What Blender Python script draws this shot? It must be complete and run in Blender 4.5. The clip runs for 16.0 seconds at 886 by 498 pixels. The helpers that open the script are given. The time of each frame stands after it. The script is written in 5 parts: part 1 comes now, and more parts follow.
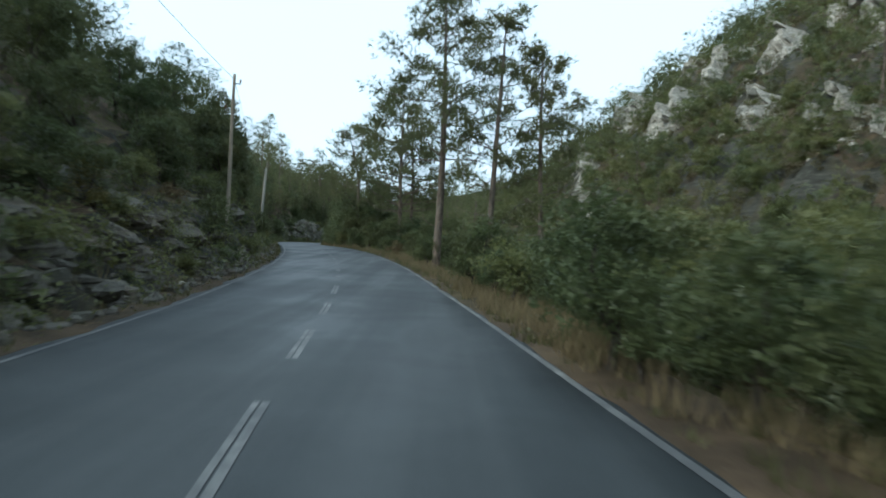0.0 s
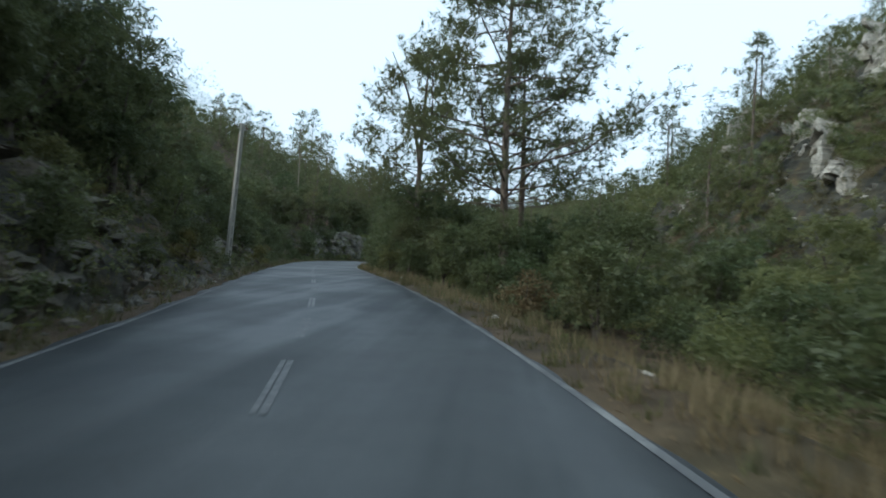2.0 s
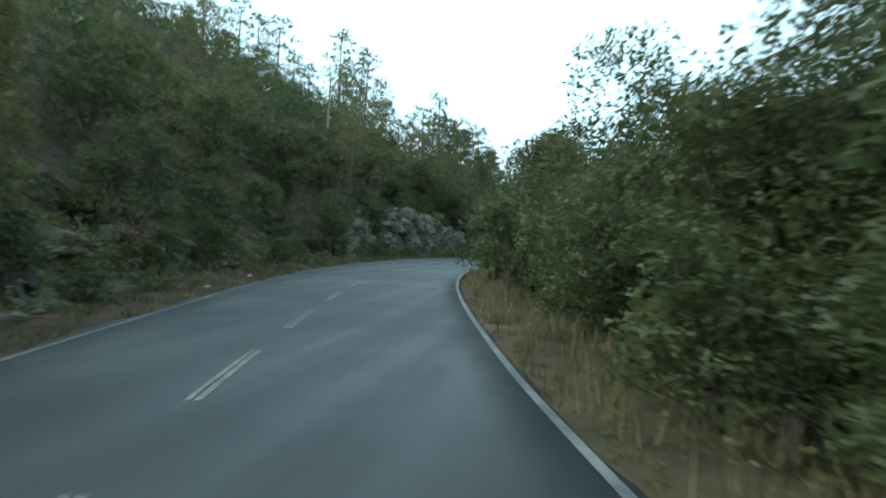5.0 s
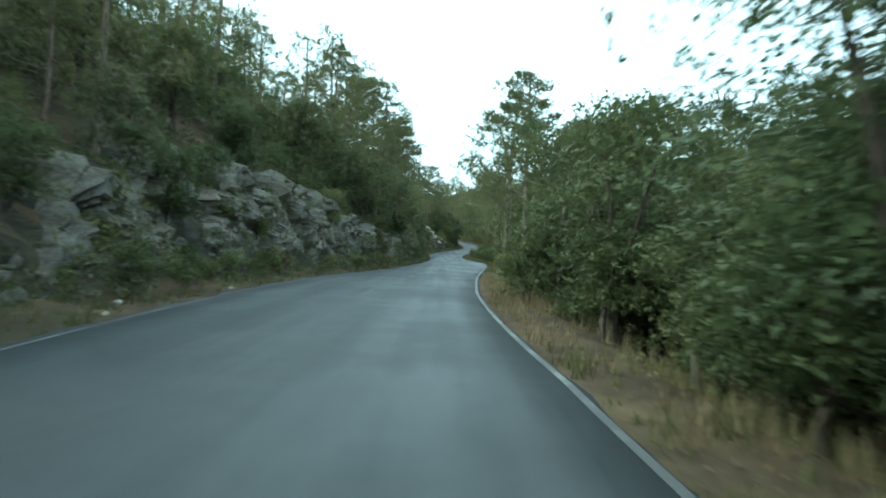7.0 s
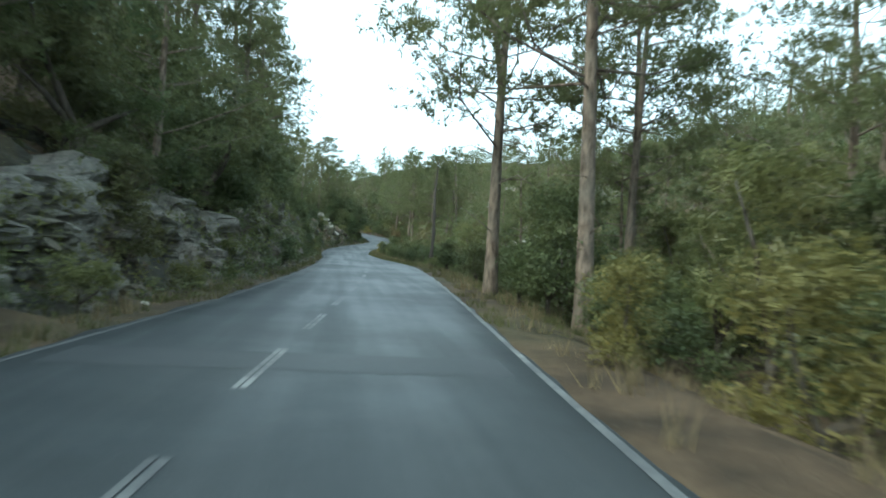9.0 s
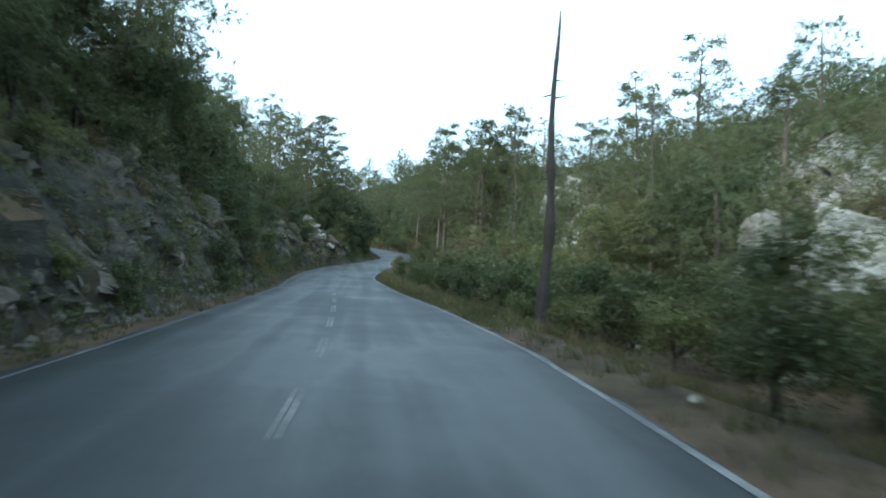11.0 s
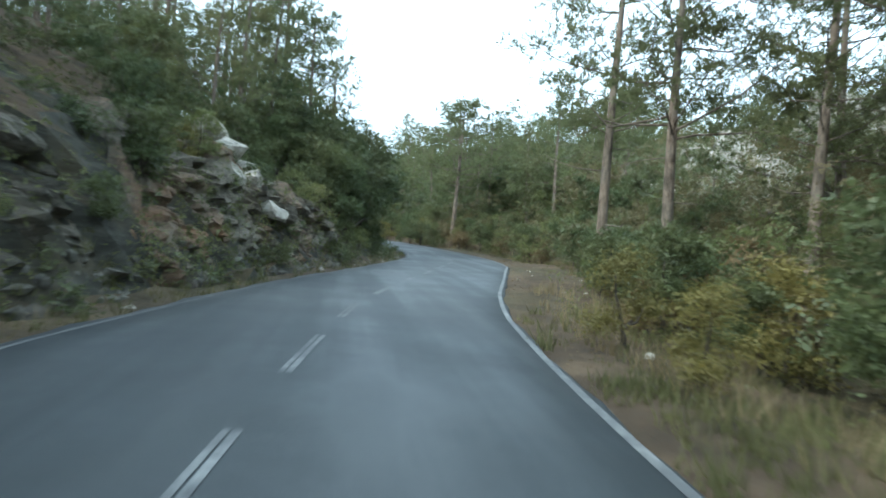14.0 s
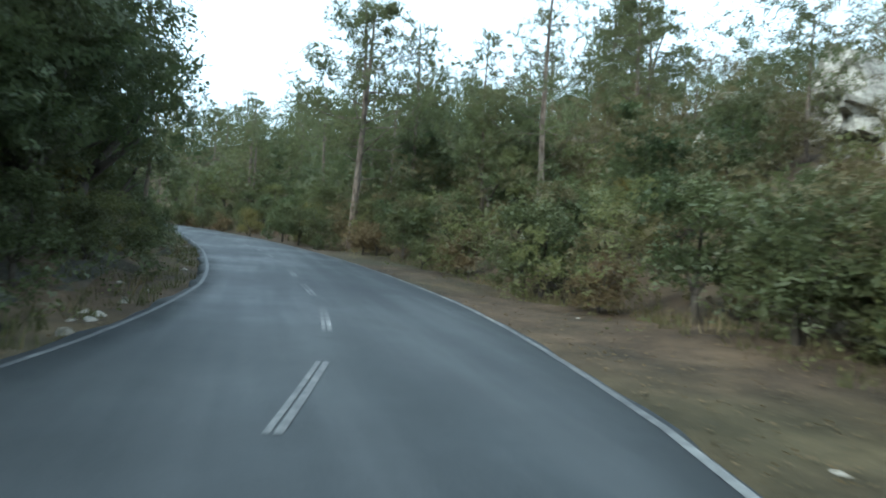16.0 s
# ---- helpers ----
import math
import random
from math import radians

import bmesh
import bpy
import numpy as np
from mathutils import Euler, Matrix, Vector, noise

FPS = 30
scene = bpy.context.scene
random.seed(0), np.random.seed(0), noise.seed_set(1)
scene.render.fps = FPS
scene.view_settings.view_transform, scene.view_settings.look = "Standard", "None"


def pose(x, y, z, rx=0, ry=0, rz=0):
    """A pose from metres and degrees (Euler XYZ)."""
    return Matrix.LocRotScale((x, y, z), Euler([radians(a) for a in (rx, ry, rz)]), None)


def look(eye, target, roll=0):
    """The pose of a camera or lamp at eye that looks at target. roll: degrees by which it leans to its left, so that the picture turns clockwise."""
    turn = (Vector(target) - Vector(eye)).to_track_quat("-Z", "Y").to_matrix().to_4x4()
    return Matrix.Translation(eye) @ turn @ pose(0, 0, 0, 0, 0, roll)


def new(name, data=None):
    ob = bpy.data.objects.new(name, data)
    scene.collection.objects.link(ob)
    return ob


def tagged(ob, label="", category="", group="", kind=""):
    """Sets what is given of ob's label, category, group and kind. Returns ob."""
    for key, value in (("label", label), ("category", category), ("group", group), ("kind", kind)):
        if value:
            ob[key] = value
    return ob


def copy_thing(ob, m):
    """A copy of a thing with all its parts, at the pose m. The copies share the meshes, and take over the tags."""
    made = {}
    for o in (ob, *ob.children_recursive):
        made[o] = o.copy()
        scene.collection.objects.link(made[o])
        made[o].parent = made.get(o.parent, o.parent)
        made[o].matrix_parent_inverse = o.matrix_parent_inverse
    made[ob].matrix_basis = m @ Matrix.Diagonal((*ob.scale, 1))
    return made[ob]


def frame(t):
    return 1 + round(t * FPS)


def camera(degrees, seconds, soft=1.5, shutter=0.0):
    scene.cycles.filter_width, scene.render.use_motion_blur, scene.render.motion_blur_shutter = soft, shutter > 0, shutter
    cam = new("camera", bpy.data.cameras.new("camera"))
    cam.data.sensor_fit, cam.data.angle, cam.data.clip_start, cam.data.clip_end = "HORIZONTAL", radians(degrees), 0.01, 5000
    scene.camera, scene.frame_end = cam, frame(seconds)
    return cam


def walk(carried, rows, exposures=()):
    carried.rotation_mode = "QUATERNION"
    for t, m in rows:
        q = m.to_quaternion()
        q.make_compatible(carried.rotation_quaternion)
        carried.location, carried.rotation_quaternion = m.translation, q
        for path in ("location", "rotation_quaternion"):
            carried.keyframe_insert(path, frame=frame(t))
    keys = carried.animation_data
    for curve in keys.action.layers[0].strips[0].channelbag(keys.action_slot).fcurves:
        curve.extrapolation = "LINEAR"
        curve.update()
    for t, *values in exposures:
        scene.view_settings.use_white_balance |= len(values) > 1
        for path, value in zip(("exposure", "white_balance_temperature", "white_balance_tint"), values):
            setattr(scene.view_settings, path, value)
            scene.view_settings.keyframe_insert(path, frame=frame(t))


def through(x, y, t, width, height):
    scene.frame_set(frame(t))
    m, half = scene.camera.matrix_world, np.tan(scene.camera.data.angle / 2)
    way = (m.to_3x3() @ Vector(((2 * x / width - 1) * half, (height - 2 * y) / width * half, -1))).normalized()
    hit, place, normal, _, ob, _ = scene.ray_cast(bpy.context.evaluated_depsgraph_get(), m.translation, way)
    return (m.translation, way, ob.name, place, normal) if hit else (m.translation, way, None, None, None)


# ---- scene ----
# ---- camera and drive ----
cam = camera(70.94, 16.0, soft=1.8, shutter=0.22)


def drive(t, x, y, z, yaw, pitch, roll):
    """Seconds, place, heading to the left of +y, tilt up and lean, in degrees."""
    return t, pose(x, y, z, 0, 0, yaw) @ pose(0, 0, 0, 90 + pitch) @ pose(0, 0, 0, 0, 0, roll)


PATH = [
    (0.0, 0.04, -0.30, -0.00, -0.04, 0.32, 2.54),
    (0.5, -0.84, 7.16, 0.11, 0.89, 0.64, 2.93),
    (1.0, -1.73, 13.72, 0.24, 2.57, 1.04, 2.75),
    (1.5, -2.83, 20.91, 0.46, 3.81, 1.41, 2.89),
    (2.0, -3.91, 26.94, 0.67, 5.11, 1.55, 2.81),
    (2.5, -5.23, 33.55, 0.88, 6.79, 1.94, 2.85),
    (3.0, -6.58, 39.41, 1.05, 8.49, 1.36, 3.33),
    (3.5, -8.33, 45.79, 1.21, 9.90, 1.23, 3.65),
    (4.0, -9.91, 51.26, 1.31, 10.59, 0.54, 3.53),
    (4.5, -11.59, 56.95, 1.37, 10.79, -0.12, 3.42),
    (5.0, -13.28, 62.81, 1.44, 10.21, 0.09, 3.31),
    (5.5, -14.93, 68.90, 1.51, 8.77, 0.47, 3.25),
    (6.0, -16.44, 75.29, 1.59, 6.47, 0.80, 3.21),
    (6.5, -17.69, 82.05, 1.68, 3.37, 0.85, 3.37),
    (7.0, -18.55, 88.91, 1.77, 0.02, 0.57, 3.45),
    (7.5, -19.09, 96.71, 1.85, -3.47, 0.41, 3.36),
    (8.0, -19.17, 103.21, 1.91, -6.27, 0.35, 2.51),
    (8.5, -18.92, 110.47, 1.96, -8.16, 0.54, 2.97),
    (9.0, -18.54, 117.71, 2.00, -9.24, 0.50, 2.98),
    (9.5, -18.04, 125.20, 2.06, -9.84, 0.70, 2.88),
    (10.0, -17.49, 132.89, 2.12, -9.69, 1.10, 2.72),
    (10.5, -16.97, 140.75, 2.20, -9.08, 1.60, 2.42),
    (11.0, -16.57, 148.63, 2.27, -7.64, 2.01, 2.34),
    (11.5, -16.43, 156.71, 2.34, -5.47, 1.15, 1.95),
    (12.0, -16.55, 164.38, 2.40, -3.89, -0.13, 2.21),
    (12.5, -16.83, 171.84, 2.44, -3.03, -0.33, 2.90),
    (13.0, -17.10, 178.48, 2.52, -3.36, 0.39, 3.08),
    (13.5, -17.31, 185.55, 2.67, -5.31, 1.13, 4.09),
    (14.0, -17.21, 191.64, 2.88, -8.77, 1.85, 3.86),
    (14.5, -16.62, 197.72, 3.16, -13.88, 2.43, 3.48),
    (15.0, -15.57, 203.52, 3.47, -17.95, 2.51, 3.33),
    (15.5, -14.14, 209.69, 3.83, -19.32, 2.49, 3.46),
    (16.0, -12.94, 215.15, 4.14, -17.47, 2.06, 3.84),
]
EXPOSURES = [(0.0, -0.62, 5380, -1), (0.5, -0.57, 5330, 0), (1.0, -0.45, 5270, 1), (1.5, -0.58, 5300, -3), (2.0, -0.68, 5420, 2), (2.5, -0.78, 5650, 1), (3.0, -0.72, 5700, -1), (3.5, -0.48, 5450, -6), (4.0, -0.58, 5350, -5), (5.2, -0.2, 5200, -12), (6.4, 0.12, 5080, -17), (7.0, 0.17, 5270, -17), (7.5, 0.13, 5400, -16), (8.5, 0.26, 5430, -11),
             (11.0, 0.0, 5050, -4), (11.5, -0.32, 4960, -5), (12.0, -0.2, 5030, -18), (12.5, 0.3, 5080, -13), (13.2, 0.45, 5130, -7), (14.0, 0.46, 5270, -2), (15.0, 0.36, 5170, 5), (15.5, 0.2, 5020, 4), (16.0, 0.12, 5220, -2)]
walk(cam, [drive(*row) for row in PATH], EXPOSURES)

# ---- sky and light: bright overcast late afternoon ----
SUN_EL, SUN_ROT = radians(42), radians(245)
world = bpy.data.worlds.new("sky")
scene.world = world
world.use_nodes = True
wn, wl = world.node_tree.nodes, world.node_tree.links
wn.clear()
sky = wn.new("ShaderNodeTexSky")
sky.sky_type, sky.sun_disc, sky.sun_elevation, sky.sun_rotation = "NISHITA", False, SUN_EL, SUN_ROT
bg_sky = wn.new("ShaderNodeBackground")
bg_sky.inputs["Strength"].default_value = 0.05
wl.new(sky.outputs[0], bg_sky.inputs["Color"])
bg_cloud = wn.new("ShaderNodeBackground")
bg_cloud.inputs["Color"].default_value = (0.92, 0.98, 1.0, 1)
bg_cloud.inputs["Strength"].default_value = 1.75
w_add = wn.new("ShaderNodeAddShader")
w_out = wn.new("ShaderNodeOutputWorld")
wl.new(bg_sky.outputs[0], w_add.inputs[0])
wl.new(bg_cloud.outputs[0], w_add.inputs[1])
wl.new(w_add.outputs[0], w_out.inputs["Surface"])
sun_data = bpy.data.lights.new("sun", "SUN")
sun_data.energy, sun_data.angle, sun_data.color = 4.0, radians(12), (1.0, 0.91, 0.76)
sun = new("sun", sun_data)
sun_from = Vector((math.sin(SUN_ROT) * math.cos(SUN_EL), math.cos(SUN_ROT) * math.cos(SUN_EL), math.sin(SUN_EL)))
sun.matrix_world = look(sun_from * 300, (0, 0, 0))


# ---- materials ----
class Nodes:
    """Short hand for building one node material."""

    def __init__(self, name):
        self.mat = bpy.data.materials.new(name)
        self.mat.use_nodes = True
        self.tree = self.mat.node_tree
        self.bsdf = self.tree.nodes["Principled BSDF"]
        self.out = self.tree.nodes["Material Output"]

    def link(self, a, b):
        self.tree.links.new(a, b)

    def coords(self):
        return self.tree.nodes.new("ShaderNodeTexCoord").outputs["Object"]

    def position(self):
        return self.tree.nodes.new("ShaderNodeNewGeometry").outputs["Position"]

    def noise(self, vec, scale, detail=4.0, rough=0.55, stretch=None):
        if stretch:
            mp = self.tree.nodes.new("ShaderNodeMapping")
            mp.inputs["Scale"].default_value = stretch
            self.link(vec, mp.inputs["Vector"])
            vec = mp.outputs[0]
        n = self.tree.nodes.new("ShaderNodeTexNoise")
        n.inputs["Scale"].default_value = scale
        n.inputs["Detail"].default_value = detail
        n.inputs["Roughness"].default_value = rough
        self.link(vec, n.inputs["Vector"])
        return n.outputs["Fac"]

    def voronoi(self, vec, scale, edge=False):
        n = self.tree.nodes.new("ShaderNodeTexVoronoi")
        n.inputs["Scale"].default_value = scale
        if edge:
            n.feature = "DISTANCE_TO_EDGE"
        self.link(vec, n.inputs["Vector"])
        return n.outputs["Distance"]

    def ramp(self, fac, *stops):
        n = self.tree.nodes.new("ShaderNodeValToRGB")
        els = n.color_ramp.elements
        while len(els) < len(stops):
            els.new(0.5)
        for el, (at, col) in zip(els, stops):
            el.position = at
            el.color = (*col, 1) if isinstance(col, tuple) else (col, col, col, 1)
        self.link(fac, n.inputs["Fac"])
        return n.outputs["Color"]

    def mix(self, fac, a, b, blend="MIX"):
        n = self.tree.nodes.new("ShaderNodeMixRGB")
        n.blend_type = blend
        for sock, value in zip(n.inputs, (fac, a, b)):
            if isinstance(value, (int, float)):
                sock.default_value = value if sock.type == "VALUE" else (value, value, value, 1)
            elif isinstance(value, tuple):
                sock.default_value = (*value, 1)
            else:
                self.link(value, sock)
        return n.outputs[0]

    def math(self, op, a, b):
        n = self.tree.nodes.new("ShaderNodeMath")
        n.operation = op
        for sock, value in zip(n.inputs, (a, b)):
            if isinstance(value, (int, float)):
                sock.default_value = value
            else:
                self.link(value, sock)
        return n.outputs[0]

    def island(self):
        return self.tree.nodes.new("ShaderNodeNewGeometry").outputs["Random Per Island"]

    def each(self):
        return self.tree.nodes.new("ShaderNodeObjectInfo").outputs["Random"]

    def finish(self, color, rough=0.8, bump=None, strength=0.4, distance=0.02, spec=0.4):
        if isinstance(color, tuple):
            self.bsdf.inputs["Base Color"].default_value = (*color, 1)
        else:
            self.link(color, self.bsdf.inputs["Base Color"])
        if isinstance(rough, (int, float)):
            self.bsdf.inputs["Roughness"].default_value = rough
        else:
            self.link(rough, self.bsdf.inputs["Roughness"])
        self.bsdf.inputs["Specular IOR Level"].default_value = spec
        if bump is not None:
            b = self.tree.nodes.new("ShaderNodeBump")
            b.inputs["Strength"].default_value = strength
            b.inputs["Distance"].default_value = distance
            self.link(bump, b.inputs["Height"])
            self.link(b.outputs[0], self.bsdf.inputs["Normal"])
        return self.mat


def asphalt():
    m = Nodes("asphalt")
    p = m.position()
    big = m.noise(p, 0.22, 5, 0.6)
    mid = m.noise(p, 1.3, 5, 0.6)
    grain = m.noise(p, 45, 3, 0.7)
    cracks = m.voronoi(p, 0.55, edge=True)
    base = m.ramp(big, (0.30, (0.012, 0.016, 0.018)), (0.55, (0.017, 0.022, 0.025)), (0.75, (0.025, 0.030, 0.033)))
    base = m.mix(0.45, base, m.ramp(mid, (0.3, (0.012, 0.015, 0.016)), (0.7, (0.032, 0.038, 0.041))))
    base = m.mix(m.ramp(grain, (0.45, 0.0), (0.75, 0.35)), base, (0.062, 0.067, 0.068))
    track = m.noise(p, 1.0, 3, 0.5, stretch=(1.5, 0.05, 1))
    base = m.mix(m.ramp(track, (0.42, 0.0), (0.62, 0.35)), base, (0.044, 0.048, 0.050))
    gate = m.ramp(m.noise(p, 0.09, 2), (0.52, 0.0), (0.6, 1.0))
    crack = m.mix(gate, 0.0, m.ramp(cracks, (0.0, 1.0), (0.012, 0.0)))
    base = m.mix(m.math("MULTIPLY", crack, 0.6), base, (0.015, 0.015, 0.015))
    rough = m.ramp(m.mix(0.4, big, track), (0.34, 0.66), (0.48, 0.58), (0.58, 0.47), (0.68, 0.54))
    return m.finish(base, rough, m.mix(0.3, grain, mid), 0.35, 0.01, 0.33)


def road_paint(name="worn_road_paint", low=0.43, high=0.64, white=1.0):
    m = Nodes(name)
    p = m.position()
    wear = m.noise(p, 9, 5, 0.7)
    patch = m.noise(p, 1.1, 3)
    keep = m.ramp(m.mix(0.45, wear, patch), (low, 0.0), (high, 1.0))
    col = m.mix(keep, (0.058, 0.060, 0.062), m.ramp(patch, (0.3, (0.112 * white, 0.114 * white, 0.110 * white)), (0.7, (0.185 * white, 0.188 * white, 0.180 * white))))
    return m.finish(col, 0.6, wear, 0.3, 0.004)


def soil():
    m = Nodes("dry_soil_and_litter")
    p = m.position()
    big = m.noise(p, 0.12, 4)
    mid = m.noise(p, 0.9, 6, 0.65)
    fine = m.noise(p, 14, 5, 0.7)
    dirt = m.ramp(mid, (0.28, (0.022, 0.016, 0.010)), (0.5, (0.058, 0.039, 0.024)), (0.72, (0.112, 0.077, 0.047)))
    green = m.ramp(mid, (0.3, (0.023, 0.031, 0.012)), (0.7, (0.065, 0.073, 0.029)))
    col = m.mix(m.ramp(big, (0.46, 0.05), (0.66, 0.4)), dirt, green)
    col = m.mix(m.ramp(fine, (0.55, 0.0), (0.8, 0.6)), col, (0.115, 0.092, 0.062))
    # bare rock shows where the ground is steep
    geo = m.tree.nodes.new("ShaderNodeNewGeometry")
    axes = m.tree.nodes.new("ShaderNodeSeparateXYZ")
    m.link(geo.outputs["True Normal"], axes.inputs[0])
    strata = m.noise(p, 1.8, 6, 0.7, stretch=(0.5, 0.5, 2.6))
    rock = m.ramp(strata, (0.28, (0.014, 0.013, 0.010)), (0.5, (0.042, 0.041, 0.032)), (0.7, (0.090, 0.086, 0.072)))
    rock = m.mix(m.ramp(m.noise(p, 0.7, 4), (0.52, 0.0), (0.66, 0.6)), rock, (0.060, 0.050, 0.026))
    steep = m.ramp(m.math("ADD", axes.outputs[2], m.math("MULTIPLY", m.math("SUBTRACT", mid, 0.5), 0.5)), (0.62, 1.0), (0.74, 0.0))
    col = m.mix(steep, col, rock)
    return m.finish(col, 0.95, m.mix(0.5, m.mix(0.5, fine, mid), strata), 1.0, 0.10, 0.2)


def limestone(name, tint, stain=0.4, rust=(0.150, 0.088, 0.048)):
    m = Nodes(name)
    p = m.position()
    big = m.noise(p, 0.5, 5, 0.6)
    strata = m.noise(p, 1.6, 6, 0.7, stretch=(0.5, 0.5, 2.6))
    fine = m.noise(p, 11, 6, 0.7)
    warp = m.mix(0.35, p, m.noise(p, 2.2, 4, 0.7), "ADD")
    cracks = m.voronoi(warp, 1.3, edge=True)
    col = m.ramp(strata, (0.25, tuple(0.35 * c for c in tint)), (0.5, tint), (0.75, tuple(min(1, 1.45 * c) for c in tint)))
    col = m.mix(m.ramp(big, (0.47, 0.0), (0.68, stain)), col, rust)
    col = m.mix(m.ramp(m.noise(p, 1.1, 5, 0.65, stretch=(1.6, 1.6, 0.4)), (0.50, 0.0), (0.66, 0.6)), col, tuple(0.32 * c for c in tint))
    col = m.mix(m.ramp(m.noise(p, 0.8, 4, 0.6), (0.54, 0.0), (0.70, 0.55)), col, (0.060, 0.064, 0.030))
    col = m.mix(m.ramp(fine, (0.5, 0.0), (0.72, 0.65)), col, (0.054, 0.054, 0.046))
    col = m.mix(m.ramp(cracks, (0.0, 0.45), (0.035, 0.0)), col, (0.023, 0.021, 0.017))
    return m.finish(col, 0.92, m.mix(0.5, strata, fine), 1.0, 0.12, 0.25)


def leaf(name, dark, light, odd, rough=0.55, through=0.25, sprig=0.0, dryness=0.3):
    m = Nodes(name)
    one, each = m.island(), m.each()
    if sprig:
        # every face is a sprig: small rounded leaves with gaps between them
        cells = m.tree.nodes.new("ShaderNodeTexVoronoi")
        cells.inputs["Scale"].default_value = sprig
        m.link(m.coords(), cells.inputs["Vector"])
        hue = m.tree.nodes.new("ShaderNodeSeparateColor")
        m.link(cells.outputs["Color"], hue.inputs[0])
        one = m.math("ADD", m.math("MULTIPLY", one, 0.5), m.math("MULTIPLY", hue.outputs[0], 0.5))
    col = m.ramp(one, (0.0, dark), (0.75, light), (0.93, light), (1.0, odd))
    col = m.mix(m.math("MULTIPLY", each, 0.45), col, m.mix(0.5, light, odd))
    col = m.mix(m.ramp(m.noise(m.position(), 0.28, 3), (0.42, 0.0), (0.68, 0.55)), col, m.mix(0.6, light, odd))
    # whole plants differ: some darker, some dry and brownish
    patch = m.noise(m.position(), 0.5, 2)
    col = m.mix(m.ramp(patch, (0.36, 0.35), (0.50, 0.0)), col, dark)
    dry = m.noise(m.position(), 0.17, 3, 0.6)
    col = m.mix(m.ramp(dry, (0.54, 0.0), (0.68, dryness)), col, (0.135, 0.098, 0.046))
    m.finish(col, rough, None, spec=0.3)
    tr = m.tree.nodes.new("ShaderNodeBsdfTranslucent")
    m.link(col, tr.inputs["Color"])
    mx = m.tree.nodes.new("ShaderNodeMixShader")
    mx.inputs[0].default_value = through
    m.link(m.bsdf.outputs[0], mx.inputs[1])
    m.link(tr.outputs[0], mx.inputs[2])
    if sprig:
        gap = m.tree.nodes.new("ShaderNodeBsdfTransparent")
        cut = m.tree.nodes.new("ShaderNodeMixShader")
        m.link(m.math("GREATER_THAN", cells.outputs["Distance"], 0.47), cut.inputs[0])
        m.link(mx.outputs[0], cut.inputs[1])
        m.link(gap.outputs[0], cut.inputs[2])
        mx = cut
    m.link(mx.outputs[0], m.out.inputs["Surface"])
    return m.mat


def bark(name, dark, light):
    m = Nodes(name)
    p = m.coords()
    plates = m.noise(p, 7, 5, 0.65, stretch=(1, 1, 0.35))
    big = m.noise(p, 1.2, 3)
    col = m.mix(m.ramp(big, (0.4, 0.0), (0.7, 0.6)), m.ramp(plates, (0.35, dark), (0.65, light)), (0.154, 0.139, 0.115))
    return m.finish(col, 0.95, plates, 1.0, 0.05, 0.2)


def plain(name, a, b, scale, rough, metal=0.0):
    m = Nodes(name)
    col = m.mix(m.noise(m.coords(), scale, 5, 0.65), a, b)
    m.bsdf.inputs["Metallic"].default_value = metal
    return m.finish(col, rough, m.noise(m.coords(), scale * 6, 3), 0.3, 0.01)


ASPHALT, PAINT, SOIL = asphalt(), road_paint(), soil()
PATCH = plain("fresh_asphalt", (0.017, 0.020, 0.022), (0.032, 0.036, 0.039), 3.0, 0.62)
DASH_PAINT = road_paint("worn_dash_paint", 0.42, 0.64, 1.08)
FAINT_PAINT = road_paint("faded_road_paint", 0.48, 0.72)
GREY_ROCK = limestone("grey_limestone", (0.135, 0.127, 0.108))
TAN_ROCK = limestone("tan_limestone", (0.135, 0.124, 0.100))
PALE_ROCK = limestone("pale_limestone", (0.42, 0.39, 0.33), 0.3)
WALL_ROCK = limestone("wall_limestone", (0.190, 0.182, 0.158), 0.35)
RUST_ROCK = limestone("rusty_limestone", (0.150, 0.132, 0.102), 0.8, (0.200, 0.105, 0.050))
PINE_BARK = bark("pine_bark", (0.050, 0.036, 0.027), (0.235, 0.182, 0.140))
DARK_BARK = bark("oak_bark", (0.022, 0.017, 0.013), (0.085, 0.069, 0.054))
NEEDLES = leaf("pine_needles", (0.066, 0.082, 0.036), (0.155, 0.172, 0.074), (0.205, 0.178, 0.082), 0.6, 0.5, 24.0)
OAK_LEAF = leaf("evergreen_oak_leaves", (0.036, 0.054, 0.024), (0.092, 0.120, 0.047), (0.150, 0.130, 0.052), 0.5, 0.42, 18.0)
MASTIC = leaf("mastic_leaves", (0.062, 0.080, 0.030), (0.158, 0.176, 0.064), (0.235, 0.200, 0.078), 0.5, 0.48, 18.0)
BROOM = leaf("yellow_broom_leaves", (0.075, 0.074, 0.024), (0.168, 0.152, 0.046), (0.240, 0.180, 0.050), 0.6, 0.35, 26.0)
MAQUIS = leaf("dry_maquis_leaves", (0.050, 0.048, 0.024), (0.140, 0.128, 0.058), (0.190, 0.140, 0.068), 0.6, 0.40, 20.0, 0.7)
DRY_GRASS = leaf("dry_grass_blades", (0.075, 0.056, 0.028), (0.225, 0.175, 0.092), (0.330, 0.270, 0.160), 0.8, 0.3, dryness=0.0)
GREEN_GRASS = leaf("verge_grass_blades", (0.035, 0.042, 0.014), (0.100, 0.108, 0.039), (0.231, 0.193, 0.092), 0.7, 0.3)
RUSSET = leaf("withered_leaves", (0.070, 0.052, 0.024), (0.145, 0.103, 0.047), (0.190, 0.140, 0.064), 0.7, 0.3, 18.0)
